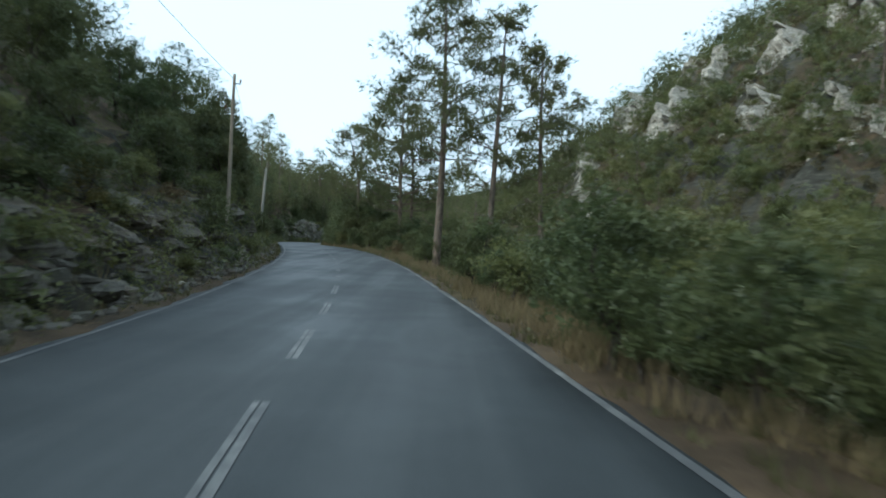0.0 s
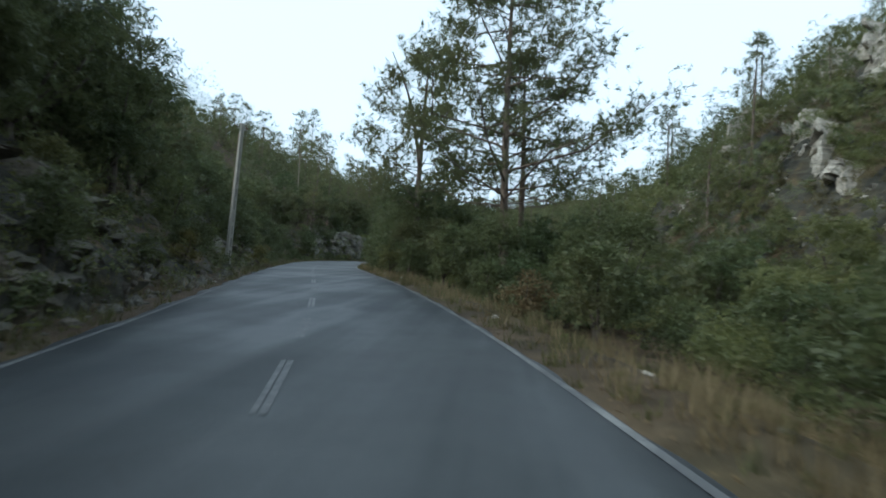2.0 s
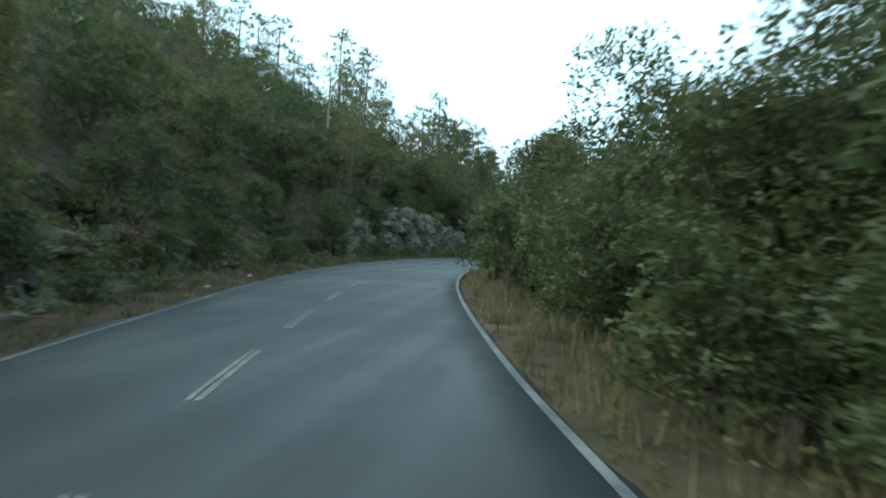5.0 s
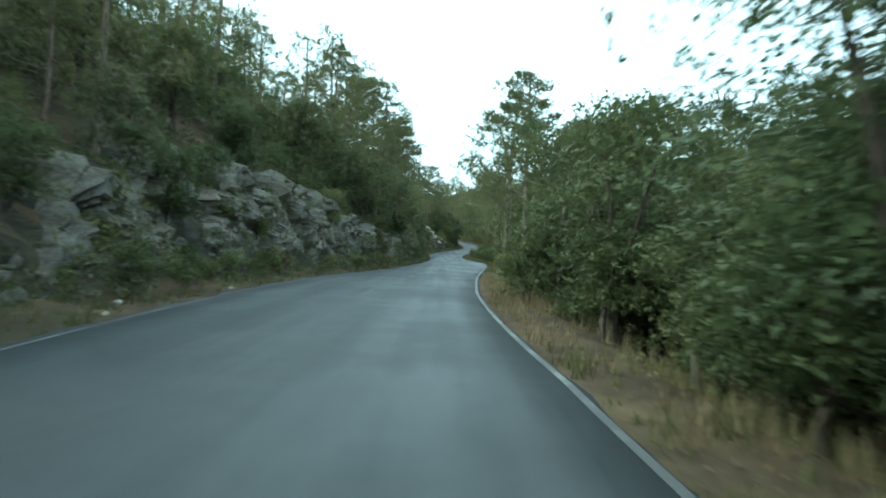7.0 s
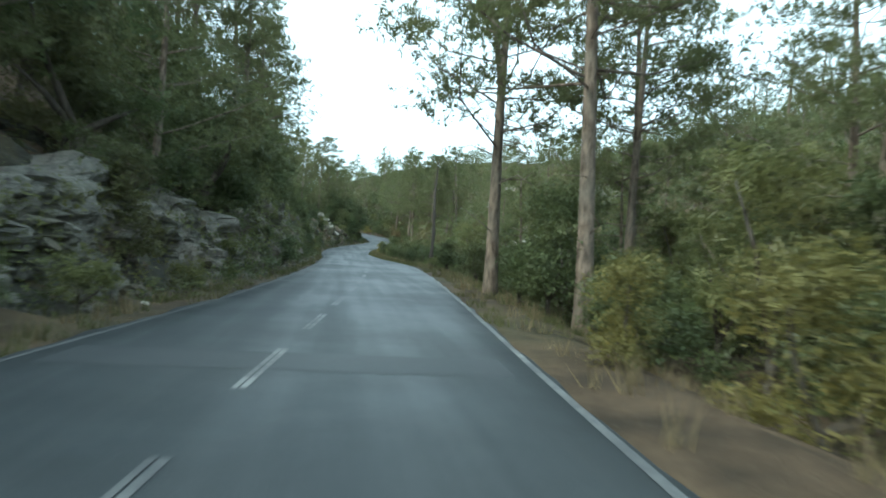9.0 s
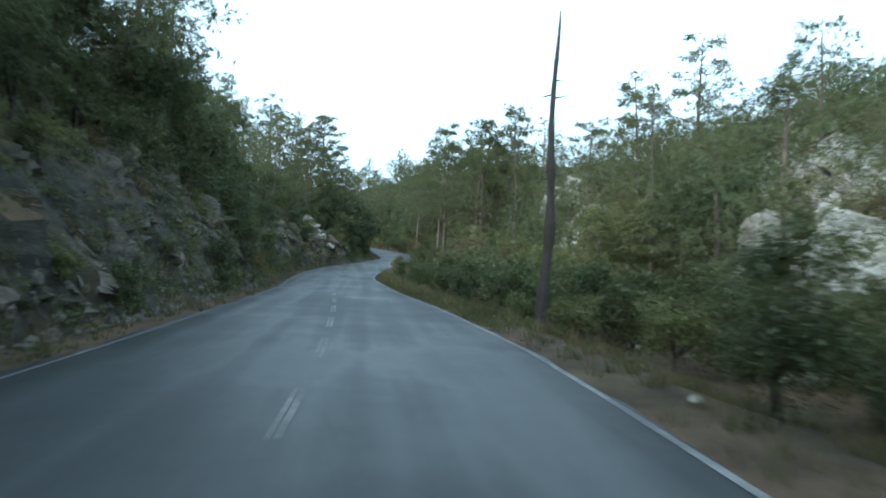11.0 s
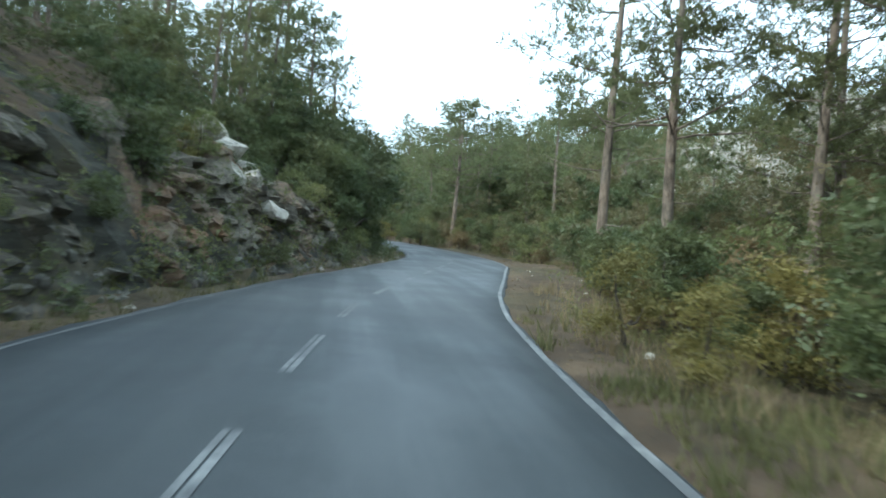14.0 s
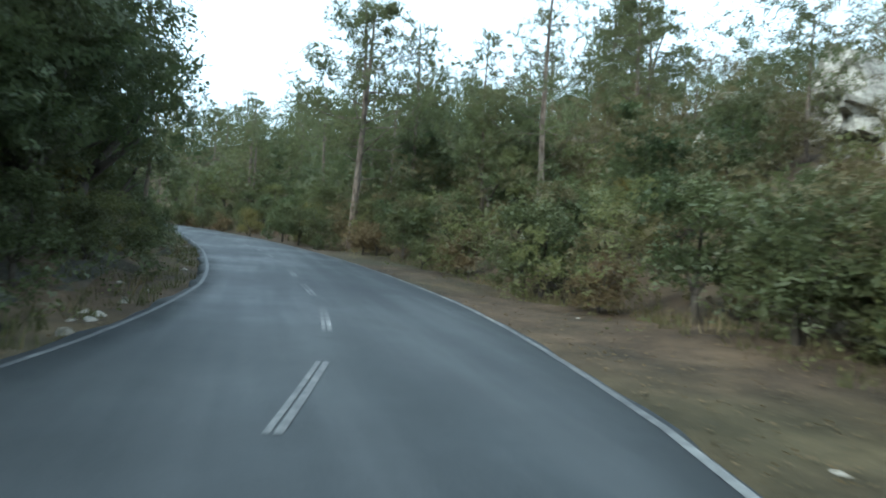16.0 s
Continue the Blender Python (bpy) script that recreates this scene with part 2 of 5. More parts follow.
POLE_WOOD = plain("weathered_pole_wood", (0.154, 0.127, 0.092), (0.323, 0.277, 0.216), 3.0, 0.9)
POLE_CONCRETE = plain("pole_concrete", (0.254, 0.246, 0.223), (0.400, 0.377, 0.331), 2.0, 0.9)
DARK_WOOD = plain("dark_pole_wood", (0.035, 0.029, 0.025), (0.092, 0.077, 0.065), 3.0, 0.9)
STAINED = plain("brown_stained_pole_face", (0.090, 0.060, 0.038), (0.170, 0.118, 0.078), 3.0, 0.9)
STEEL = plain("galvanised_steel", (0.216, 0.216, 0.216), (0.323, 0.323, 0.323), 4.0, 0.5, 0.8)
GLAZE = plain("brown_glazed_porcelain", (0.077, 0.039, 0.023), (0.139, 0.069, 0.039), 4.0, 0.25)
CABLE = plain("cable_sheath", (0.023, 0.023, 0.023), (0.069, 0.069, 0.069), 5.0, 0.6)


# ---- mesh helpers ----
def mesh_of(name, verts, faces, material, smooth=False):
    me = bpy.data.meshes.new(name)
    me.from_pydata(verts, [], faces)
    me.materials.append(material)
    if smooth:
        me.polygons.foreach_set("use_smooth", np.ones(len(me.polygons), dtype=bool))
    me.update()
    return me


def part(name, me, parent, label=""):
    ob = new(name, me)
    ob.parent = parent
    return tagged(ob, label)


def thing(name, label, category, group="", kind=""):
    return tagged(new(name), label, category, group, kind)


def tube(points, radii, sides=7):
    """Verts and faces of a tapering round limb along the points."""
    pts = np.asarray(points, float)
    d = np.gradient(pts, axis=0)
    d /= np.linalg.norm(d, axis=1)[:, None] + 1e-9
    ref = np.array([1.0, 0.13, 0.07]) if abs(d[0][2]) > 0.7 else np.array([0.05, 0.1, 1.0])
    u = np.cross(d, ref)
    u /= np.linalg.norm(u, axis=1)[:, None] + 1e-9
    v = np.cross(d, u)
    a = np.linspace(0, 2 * np.pi, sides, endpoint=False)
    ring = u[:, None] * np.cos(a)[None, :, None] + v[:, None] * np.sin(a)[None, :, None]
    vs = (pts[:, None] + ring * np.asarray(radii, float)[:, None, None]).reshape(-1, 3)
    fs = [(i * sides + j, i * sides + (j + 1) % sides, (i + 1) * sides + (j + 1) % sides, (i + 1) * sides + j)
          for i in range(len(pts) - 1) for j in range(sides)]
    fs.append(tuple(range((len(pts) - 1) * sides, len(pts) * sides)))
    return vs, fs


def joined(pieces):
    vs, fs, n = [], [], 0
    for v, f in pieces:
        vs.append(v)
        fs += [tuple(i + n for i in q) for q in f]
        n += len(v)
    return np.concatenate(vs), fs


def leaves(rng, centres, size, slim=0.5, droop=0.0):
    """One pointed leaf at each centre, turned at random."""
    c = np.asarray(centres, float)
    n = len(c)
    a = rng.normal(size=(n, 3))
    a[:, 2] = a[:, 2] * 0.6 - droop
    a /= np.linalg.norm(a, axis=1)[:, None]
    b = np.cross(a, rng.normal(size=(n, 3)))
    b /= np.linalg.norm(b, axis=1)[:, None] + 1e-9
    s = (size * rng.uniform(0.6, 1.4, n))[:, None]
    v = np.stack([c - a * s * 0.5 - b * s * 0.5 * slim, c - a * s * 0.4 + b * s * 0.5 * slim, c + a * s * 0.55], 1).reshape(-1, 3)
    return v, (np.arange(n * 3).reshape(-1, 3)).tolist()


def blades(rng, roots, ways, length, width):
    """One thin triangle from each root along its way."""
    n = len(roots)
    side = np.cross(ways, rng.normal(size=(n, 3)))
    side /= np.linalg.norm(side, axis=1)[:, None] + 1e-9
    ln = (length * rng.uniform(0.6, 1.3, n))[:, None]
    v = np.stack([roots - side * width / 2, roots + side * width / 2, roots + ways * ln], 1).reshape(-1, 3)
    return v, (np.arange(n * 3).reshape(-1, 3)).tolist()


# ---- the lie of the road: metres along the drive and its place ----
SPINE = [
    (-60, 12.5, -58.9, -2.6), (-30, 5.6, -29.7, -1.9), (-12, 1.99, -11.81, -1.55), (0, 0.0, 0.0, -1.25), (12, -1.48, 11.95, -1.05),
    (24, -3.33, 23.81, -0.69), (36, -5.65, 35.48, -0.32), (48, -8.71, 47.1, -0.01), (60, -12.1, 58.69, 0.14), (72, -15.28, 70.28, 0.27),
    (84, -17.68, 81.99, 0.43), (96, -18.95, 93.91, 0.58), (108, -19.11, 105.93, 0.68), (114, -18.86, 111.9, 0.72), (120, -18.53, 117.86, 0.76),
    (126, -18.15, 123.82, 0.8), (132, -17.72, 129.79, 0.85), (138, -17.3, 135.83, 0.9), (144, -16.9, 141.86, 0.96), (156, -16.45, 153.81, 1.07),
    (168, -16.6, 165.88, 1.15), (180, -17.08, 177.87, 1.26), (192, -17.28, 189.76, 1.55), (204, -15.93, 201.76, 2.12), (216, -13.32, 213.41, 2.79),
    (228, -11.04, 225.15, 3.5), (240, -11.08, 237.08, 4.22), (252, -12.44, 248.98, 4.95), (264, -14.82, 260.83, 5.7), (278, -19.51, 274.11, 6.6),
    (300, -31.57, 292.47, 7.8), (340, -59.92, 320.69, 9.5),
]


def spine_table():
    k = np.array(SPINE, float)
    s = np.arange(k[0, 0], k[-1, 0], 0.5)
    m = np.gradient(k[:, 1:], k[:, 0], axis=0)
    i = np.clip(np.searchsorted(k[:, 0], s, side="right") - 1, 0, len(k) - 2)
    h = (k[i + 1, 0] - k[i, 0])[:, None]
    u = ((s - k[i, 0])[:, None]) / h
    p = ((2 * u**3 - 3 * u**2 + 1) * k[i, 1:] + (u**3 - 2 * u**2 + u) * h * m[i]
         + (-2 * u**3 + 3 * u**2) * k[i + 1, 1:] + (u**3 - u**2) * h * m[i + 1])
    t = np.gradient(p[:, :2], axis=0)
    t /= np.linalg.norm(t, axis=1)[:, None]
    return s, p, t


LINE_S, LINE_P, LINE_T = spine_table()


def road_at(s):
    p = np.stack([np.interp(s, LINE_S, LINE_P[:, i]) for i in range(3)], -1)
    t = np.stack([np.interp(s, LINE_S, LINE_T[:, i]) for i in range(2)], -1)
    return p, t


def place(s, n, h=0.0):
    """World places s metres along, n metres to the right of the drive, h metres over the road there."""
    s, n = np.broadcast_arrays(np.asarray(s, float), np.asarray(n, float))
    p, t = road_at(s)
    near = np.clip(n, -42, 42)
    out = p.copy()
    out[..., 0] += t[..., 1] * near + (n - near)
    out[..., 1] += -t[..., 0] * near
    out[..., 2] += h
    return out


def right_edge(s):
    return np.interp(s, [-60, 0, 24, 38, 52, 70, 88, 97, 110, 122, 134, 152, 160, 168, 178, 187, 193, 204, 209, 214, 222, 232, 260, 340],
                     [2.08, 2.08, 2.05, 1.80, 1.50, 1.40, 1.56, 1.83, 1.68, 1.7, 1.95, 2.25, 2.56, 2.52, 2.26, 2.12, 1.74, 1.52, 1.54, 1.70, 2.08, 1.8, 1.75, 1.75])


def left_edge(s):
    return np.interp(s, [-60, 0, 24, 38, 55, 70, 85, 97, 108, 114, 122, 134, 152, 165, 180, 190, 200, 210, 217, 224, 230, 236, 246, 340],
                     [-3.35, -3.35, -3.2, -3.45, -3.5, -3.45, -3.8, -3.9, -4.2, -4.2, -3.7, -3.4, -3.6, -3.55, -3.12, -3.35, -3.85, -3.8, -3.3, -2.95, -2.95, -3.2, -3.5, -3.6])


def centre_line(s):
    return np.interp(s, [-60, 8, 16, 27, 48, 56, 112, 120, 140, 160, 176, 184, 205, 212, 217, 224, 232, 340],
                     [-0.7, -0.69, -0.6, -0.69, -1.2, -1.33, -1.36, -1.24, -0.8, -0.6, -0.59, -0.67, -1.21, -1.08, -0.85, -0.5, -1.0, -1.0])


def ground_h(s, n, rough=True):
    """Height of the ground over the road at that stretch."""
    s, n = np.broadcast_arrays(np.asarray(s, float), np.asarray(n, float))
    # right: verge, shallow gully, then the far side of the valley
    d = n - right_edge(s)
    start = np.interp(s, [-60, 40, 70, 100, 140, 170, 200, 222, 240, 262, 340], [20, 19, 19, 24, 20, 12, 10, 7.0, 5.0, 5, 8])
    grade = np.interp(s, [-60, 60, 110, 150, 200, 240, 340], [1.0, 1.0, 0.80, 0.5, 0.55, 0.5, 0.5])
    top = np.interp(s, [-60, 95, 130, 170, 220, 340], [120, 110, 60, 45, 38, 40])
    gully = np.interp(s, [-60, 40, 150, 200, 225, 340], [-0.9, -1.2, -1.0, -0.5, 0.0, 0.0])
    x = np.clip(n - start, 0, 105)
    right = gully * np.clip((d - 1.2) / 3, 0, 1) * np.clip(1 - x / 6, 0, 1) + top * (1 - np.exp(-x * grade / top))
    # left: narrow verge, cut rock face, then the wooded slope
    e = left_edge(s) - n
    face = np.interp(s, [-60, 8, 20, 36, 46, 56, 66, 76, 92, 104, 112, 126, 140, 152, 168, 182, 196, 206, 218, 226, 232, 250, 340],
                     [1.4, 1.4, 2.0, 2.4, 1.2, 1.0, 1.4, 1.0, 1.2, 2.2, 3.4, 3.0, 1.6, 2.4, 3.3, 2.6, 2.6, 2.8, 1.6, 0.9, 0.8, 0.9, 1.5])
    verge = np.interp(s, [-60, 50, 60, 90, 104, 130, 150, 200, 340], [1.0, 1.0, 1.6, 2.2, 2.6, 1.8, 1.2, 1.4, 1.4])
    y = np.maximum(e - verge, 0)
    slope = np.interp(s, [-60, 40, 90, 150, 220, 250, 340], [0.80, 0.80, 0.82, 0.74, 0.62, 0.5, 0.55])
    high = np.interp(s, [-60, 120, 220, 340], [60, 50, 40, 40])
    up = np.maximum(y - 1.4, 0)
    left = face * np.clip(y / 1.4, 0, 1) ** 0.8 + high * (1 - np.exp(-up * slope / high))
    out = np.where(d > 0, right, np.where(e > 0, left, -0.12))
    out = out - 0.05 * ((d > 0) | (e > 0))
    if rough:
        off = np.maximum(np.maximum(d, e) - 0.4, 0)
        amp = np.clip(off / 3, 0, 1) * 0.16 + np.clip((off - 6) / 20, 0, 1) * 0.9
        out = out + amp * (np.sin(s * 0.61 + n * 0.35) + np.sin(n * 0.83 - s * 0.27 + 1.3) + 0.7 * np.sin(s * 1.7 + n * 1.1 + 0.6)) * 0.5
    return out


def ground_at(s, n):
    return place(s, n, ground_h(s, n))


# ---- ground: one sheet to the horizon ----
def build_ground():
    cols = np.concatenate([[-900, -500, -300, -200, -140, -100, -75], np.arange(-58, -20, 2.5), np.arange(-20, -9, 1.0), np.arange(-9, -2.6, 0.35),
                           [-1.5, 0, 1.0], np.arange(1.2, 6, 0.35), np.arange(6, 20, 1.0), np.arange(20, 60, 2.5), [62, 75, 100, 140, 200, 300, 500, 900]])
    rows = np.concatenate([[-59.5], np.arange(-58, 0, 1.5), np.arange(0, 262, 0.8), np.arange(262, 339, 1.5), [339.4]])
    S, Nn = np.meshgrid(rows, cols, indexing="ij")
    P = ground_at(S, Nn)
    face = (Nn < left_edge(S) - 0.9) & (Nn > -9.5) & (S > 0)
    rng = np.random.default_rng(3)
    P += face[..., None] * rng.normal(size=P.shape) * np.array([0.13, 0.13, 0.12])
    # the ends run on to the horizon
    P[0, :, 1] -= 900
    P[-1, :, 1] += 900
    P[-1, :, 2] -= 25
    w = len(cols)
    faces = [(i * w + j, i * w + j + 1, (i + 1) * w + j + 1, (i + 1) * w + j) for i in range(len(rows) - 1) for j in range(w - 1)]
    me = mesh_of("ground", P.reshape(-1, 3), faces, SOIL, True)
    # the cut rock face is broken, not smooth
    me.polygons.foreach_set("use_smooth", ~face[:-1, :-1].reshape(-1))
    ob = new("ground", me)
    return tagged(ob, "dry stony soil with leaf litter and sparse grass", "ground", kind="structure")


def ribbon(name, s0, s1, n_of, width, lift, material, parent, step=1.0):
    s = np.arange(s0, s1 + step * 0.5, step)
    n = n_of(s)
    a, b = place(s, n - width / 2, lift), place(s, n + width / 2, lift)
    v = np.stack([a, b], 1).reshape(-1, 3)
    f = [(2 * i, 2 * i + 1, 2 * i + 3, 2 * i + 2) for i in range(len(s) - 1)]
    return part(name, mesh_of(name, v, f, material), parent)


def dash(name, s0, s1, parent):
    """A dash painted twice, the two strokes a little apart."""
    s = np.linspace(s0, s1, 6)
    v, f = [], []
    for off, w in ((-0.038, 0.048), (0.034, 0.06)):
        k = len(v)
        for q in s:
            n = float(centre_line(q)) + off
            v += [place(q, n - w / 2, 0.006), place(q, n + w / 2, 0.006)]
        f += [(k + 2 * i, k + 2 * i + 1, k + 2 * i + 3, k + 2 * i + 2) for i in range(len(s) - 1)]
    return part(name, mesh_of(name, np.array(v), f, DASH_PAINT), parent)


def build_road():
    rows = np.arange(-58, 338, 0.5)
    v, w = [], 11
    for s in rows:
        l, r = float(left_edge(s)), float(right_edge(s))
        wob = 0.05 * math.sin(s * 1.9) + 0.04 * math.sin(s * 4.3 + 1)
        n = np.linspace(l + wob, r + 0.5 * wob, w - 2)
        top = place(np.full(w - 2, s), n)
        lo_l, lo_r = place(s, n[0] - 0.05, -0.14), place(s, n[-1] + 0.05, -0.14)
        v += [lo_l, *top, lo_r]
    f = [(i * w + j, i * w + j + 1, (i + 1) * w + j + 1, (i + 1) * w + j) for i in range(len(rows) - 1) for j in range(w - 1)]
    road = tagged(new("road", mesh_of("road", np.array(v), f, ASPHALT, True)), "narrow two-lane grey asphalt mountain road, patched and damp", "road", kind="structure")
    tagged(ribbon("edge_line", -57, 337, lambda s: right_edge(s) - 0.08, 0.085, 0.005, PAINT, road), "worn white edge line")
    tagged(ribbon("edge_line", -57, 337, lambda s: left_edge(s) + 0.14, 0.07, 0.005, FAINT_PAINT, road), "faded white edge line")
    ends = np.concatenate([np.arange(8.2 - 3.75 * 17, 8.0, 3.75), np.linspace(8.2, 48.5, 12)[:-1], np.linspace(48.5, 112.2, 18)[:-1],
                           np.linspace(112.2, 176.1, 18)[:-1], np.linspace(176.1, 205.0, 9)[:-1], np.arange(205.0, 330, 3.72)])
    for e in ends:
        if 86 < e < 108:
            continue
        dash("centre_dash", e - 2.05, e, road)
    for s0, s1, n0, n1 in [(61.0, 62.2, -0.9, 1.2), (126.0, 127.0, -3.2, 1.4), (187.6, 188.3, -3.0, 1.9)]:
        tagged(ribbon("asphalt_patch", s0, s1, lambda s: np.full(len(s), (n0 + n1) / 2), n1 - n0, 0.003, PATCH, road, 0.5), "darker asphalt repair patch")
    return road


build_ground()
build_road()


# ---- plants: each kind is built a few times and then copied ----
def lobes(rng, count, radius, height, base):
    """Centres and radii of the round masses that make up a crown."""
    a = rng.uniform(0, 2 * np.pi, count)
    r = radius * 0.66 * np.sqrt(rng.uniform(0, 1, count))
    z = base + (height - base) * rng.uniform(0.15, 0.82, count)
    squeeze = 1 - 0.5 * np.abs((z - base) / (height - base) - 0.4)
    c = np.stack([r * np.cos(a) * squeeze, r * np.sin(a) * squeeze, z], 1)
    return c, radius * rng.uniform(0.28, 0.52, count)


def crown_points(rng, centres, radii, count):
    i = rng.integers(0, len(centres), count)
    d = rng.normal(size=(count, 3))
    d /= np.linalg.norm(d, axis=1)[:, None]
    d[:, 2] = np.where(d[:, 2] < -0.35, -d[:, 2], d[:, 2])
    r = radii[i] * rng.uniform(0.55, 1.18, count) ** 0.8
    p = centres[i] + d * r[:, None] * np.array([1, 1, 0.85])
    return p + rng.normal(size=p.shape) * 0.05


def shrub(name, seed, radius, height, count, size, material, label, base=0.0, slim=0.8, forks=3):
    """A shrub or low tree: one forked stem and its foliage."""
    rng = np.random.default_rng(seed)
    root = thing(name, label, "tree" if "tree" in name else "bush", "roadside " + name + "s")
    c, r = lobes(rng, max(7, int(6 + radius * 5)), radius, height, base)
    outer = leaves(rng, crown_points(rng, c, r, int(count * 0.85)), size, slim)
    inner = leaves(rng, crown_points(rng, c, r * 0.6, int(count * 0.15)), size * 1.6, 0.7)
    v, f = joined([outer, inner])
    v[:, 2] = np.maximum(v[:, 2], 0.02)
    w = 0.02 + 0.018 * height
    fork = np.array([0.05, -0.04, 0.1 + 0.16 * height])
    stem = [tube([(0, 0, -0.2), fork * (0.6, 0.6, 0.5), fork], [w * 1.4, w, w * 0.9], 5)]
    for k in range(forks):
        mid = fork * 0.4 + c[k] * 0.6 + rng.normal(size=3) * 0.06
        stem.append(tube([fork, mid, c[k]], [w * 0.7, w * 0.45, w * 0.15], 4))
    part("stem", mesh_of("stem", *joined(stem), DARK_BARK, True), root)
    part("foliage", mesh_of("foliage", v, f, material), root)
    return root


def pine(seed, height, first, spread, lean=(0.0, 0.0), girth=0.14, tufts=44, dead=5, blade=(0.28, 0.13), per=5, fork=0.0, pads=3.3, twigs=12, label=""):
    """An Aleppo pine: bare tapered trunk, crooked limbs, open crown of needle tufts."""
    rng = np.random.default_rng(seed)
    root = thing("pine_tree", label or "slender pine with bare grey-brown trunk and open tufted crown", "tree", "roadside pines")
    zs = np.linspace(-0.3, height, 16 if twigs else 8)
    q = np.clip(zs / height, 0, 1)
    bend = np.stack([np.sin(q * 3.1 + seed) * 0.16 + lean[0] * zs, np.cos(q * 2.6 + seed * 1.7) * 0.16 + lean[1] * zs, zs], 1)
    bend[:, :2] -= bend[1, :2]
    wood = [tube(bend, girth * (1 - q) ** 0.75 + 0.015 + 0.06 * np.exp(-zs.clip(0) * 2.5), 9 if twigs else 5)]
    if fork:
        z0 = np.array([np.interp(fork, zs, bend[:, i]) for i in range(3)])
        t = np.linspace(0, 1, 6)[:, None]
        side = z0 + np.array([-0.32 * (height - fork), 0.1, (height - fork) * 0.95]) * t + np.array([0.25, 0, 0.3]) * np.sin(t * 3)
        wood.append(tube(side, np.linspace(girth * 0.6, 0.02, 6), 7))
    count = int(6 + (height - first) * pads)
    tips = []
    for k in range(count):
        up = (k + rng.uniform(0, 1)) / count
        z = first + (height - first) * up * 0.98
        prof = spread * (0.30 + 0.70 * math.sin(math.pi * min(1, 0.18 + 0.78 * up) ** 0.8)) * (1 - 0.35 * up)
        az = k * 2.4 + rng.uniform(-0.6, 0.6)
        r = prof * rng.uniform(0.45, 1.1)
        foot_z = max(first * 0.8, z - r * rng.uniform(0.1, 0.45))
        foot = np.array([np.interp(foot_z, zs, bend[:, i]) for i in range(3)])
        tip = np.array([np.interp(z, zs, bend[:, i]) for i in range(3)]) + np.array([math.cos(az) * r, math.sin(az) * r, rng.uniform(-0.15, 0.15)])
        tip[2] = z + 0.1 * r
        mid = foot * 0.45 + tip * 0.55 + rng.normal(size=3) * 0.09 * r - np.array([0, 0, 0.10 * r])
        w = 0.010 + 0.0075 * r * girth / 0.14
        wood.append(tube([foot, foot * 0.75 + mid * 0.25 + rng.normal(size=3) * 0.03, mid, tip], [w, w * 0.85, w * 0.6, 0.008], 4 if twigs else 3))
        tips.append((mid, tip, rng.uniform(0.40, 0.78) * (0.55 + 0.2 * spread) * (1 - 0.35 * up)))
    pts, ways = [], []
    for mid, tip, size in tips:
        m = tufts
        g = rng.normal(size=(m, 3)) * np.array([0.50, 0.50, 0.24]) * size
        along = rng.uniform(0.35, 1.05, m)[:, None]
        c = mid + (tip - mid) * along + g
        pts.append(c)
        ways.append(g + np.array([0, 0, 0.25 * size]))
        for j in range(0, m if twigs else 0, twigs or 1):
            wood.append(tube([mid + (tip - mid) * along[j], c[j]], [0.008, 0.004], 3))
    for _ in range(dead):
        zz = rng.uniform(first * 0.3, first)
        at = np.array([np.interp(zz, zs, bend[:, i]) for i in range(3)])
        az = rng.uniform(0, 6.28)
        way = np.array([math.cos(az), math.sin(az), rng.uniform(-0.2, 0.35)])
        ln = rng.uniform(0.4, 1.7)
        wood.append(tube([at, at + way * ln * 0.5 + rng.normal(size=3) * 0.06, at + way * ln + rng.normal(size=3) * 0.2], [0.022, 0.014, 0.005], 4))
    pts, ways = np.concatenate(pts), np.concatenate(ways)
    roots = np.repeat(pts, per, 0)
    d = np.repeat(ways / (np.linalg.norm(ways, axis=1)[:, None] + 1e-9), per, 0) * 0.7 + rng.normal(size=(len(roots), 3)) * 0.7
    d /= np.linalg.norm(d, axis=1)[:, None]
    part("trunk", mesh_of("trunk", *joined(wood), PINE_BARK, True), root)
    part("crown", mesh_of("crown", *blades(rng, roots, d, *blade), NEEDLES), root, "grey-green needle tufts")
    return root


class Nursery:
    """Keeps the first plant of each kind and plants copies of it."""

    def __init__(self, *makers):
        self.makers = makers
        self.first = {}

    def plant(self, which, s, n, scale=1.0, turn=0.0, sink=0.0, tilt=(0, 0), h=None):
        x, y, z = ground_at(s, n) if h is None else place(s, n, h)
        m = pose(x, y, z - sink, tilt[0], tilt[1], turn)
        if which not in self.first:
            ob = self.makers[which]()
            ob.matrix_world = m @ Matrix.Diagonal((scale, scale, scale, 1))
            self.first[which] = ob, scale
            return ob
        ob, k = self.first[which]
        k = scale / k
        return copy_thing(ob, m @ Matrix.Diagonal((k, k, k, 1)))


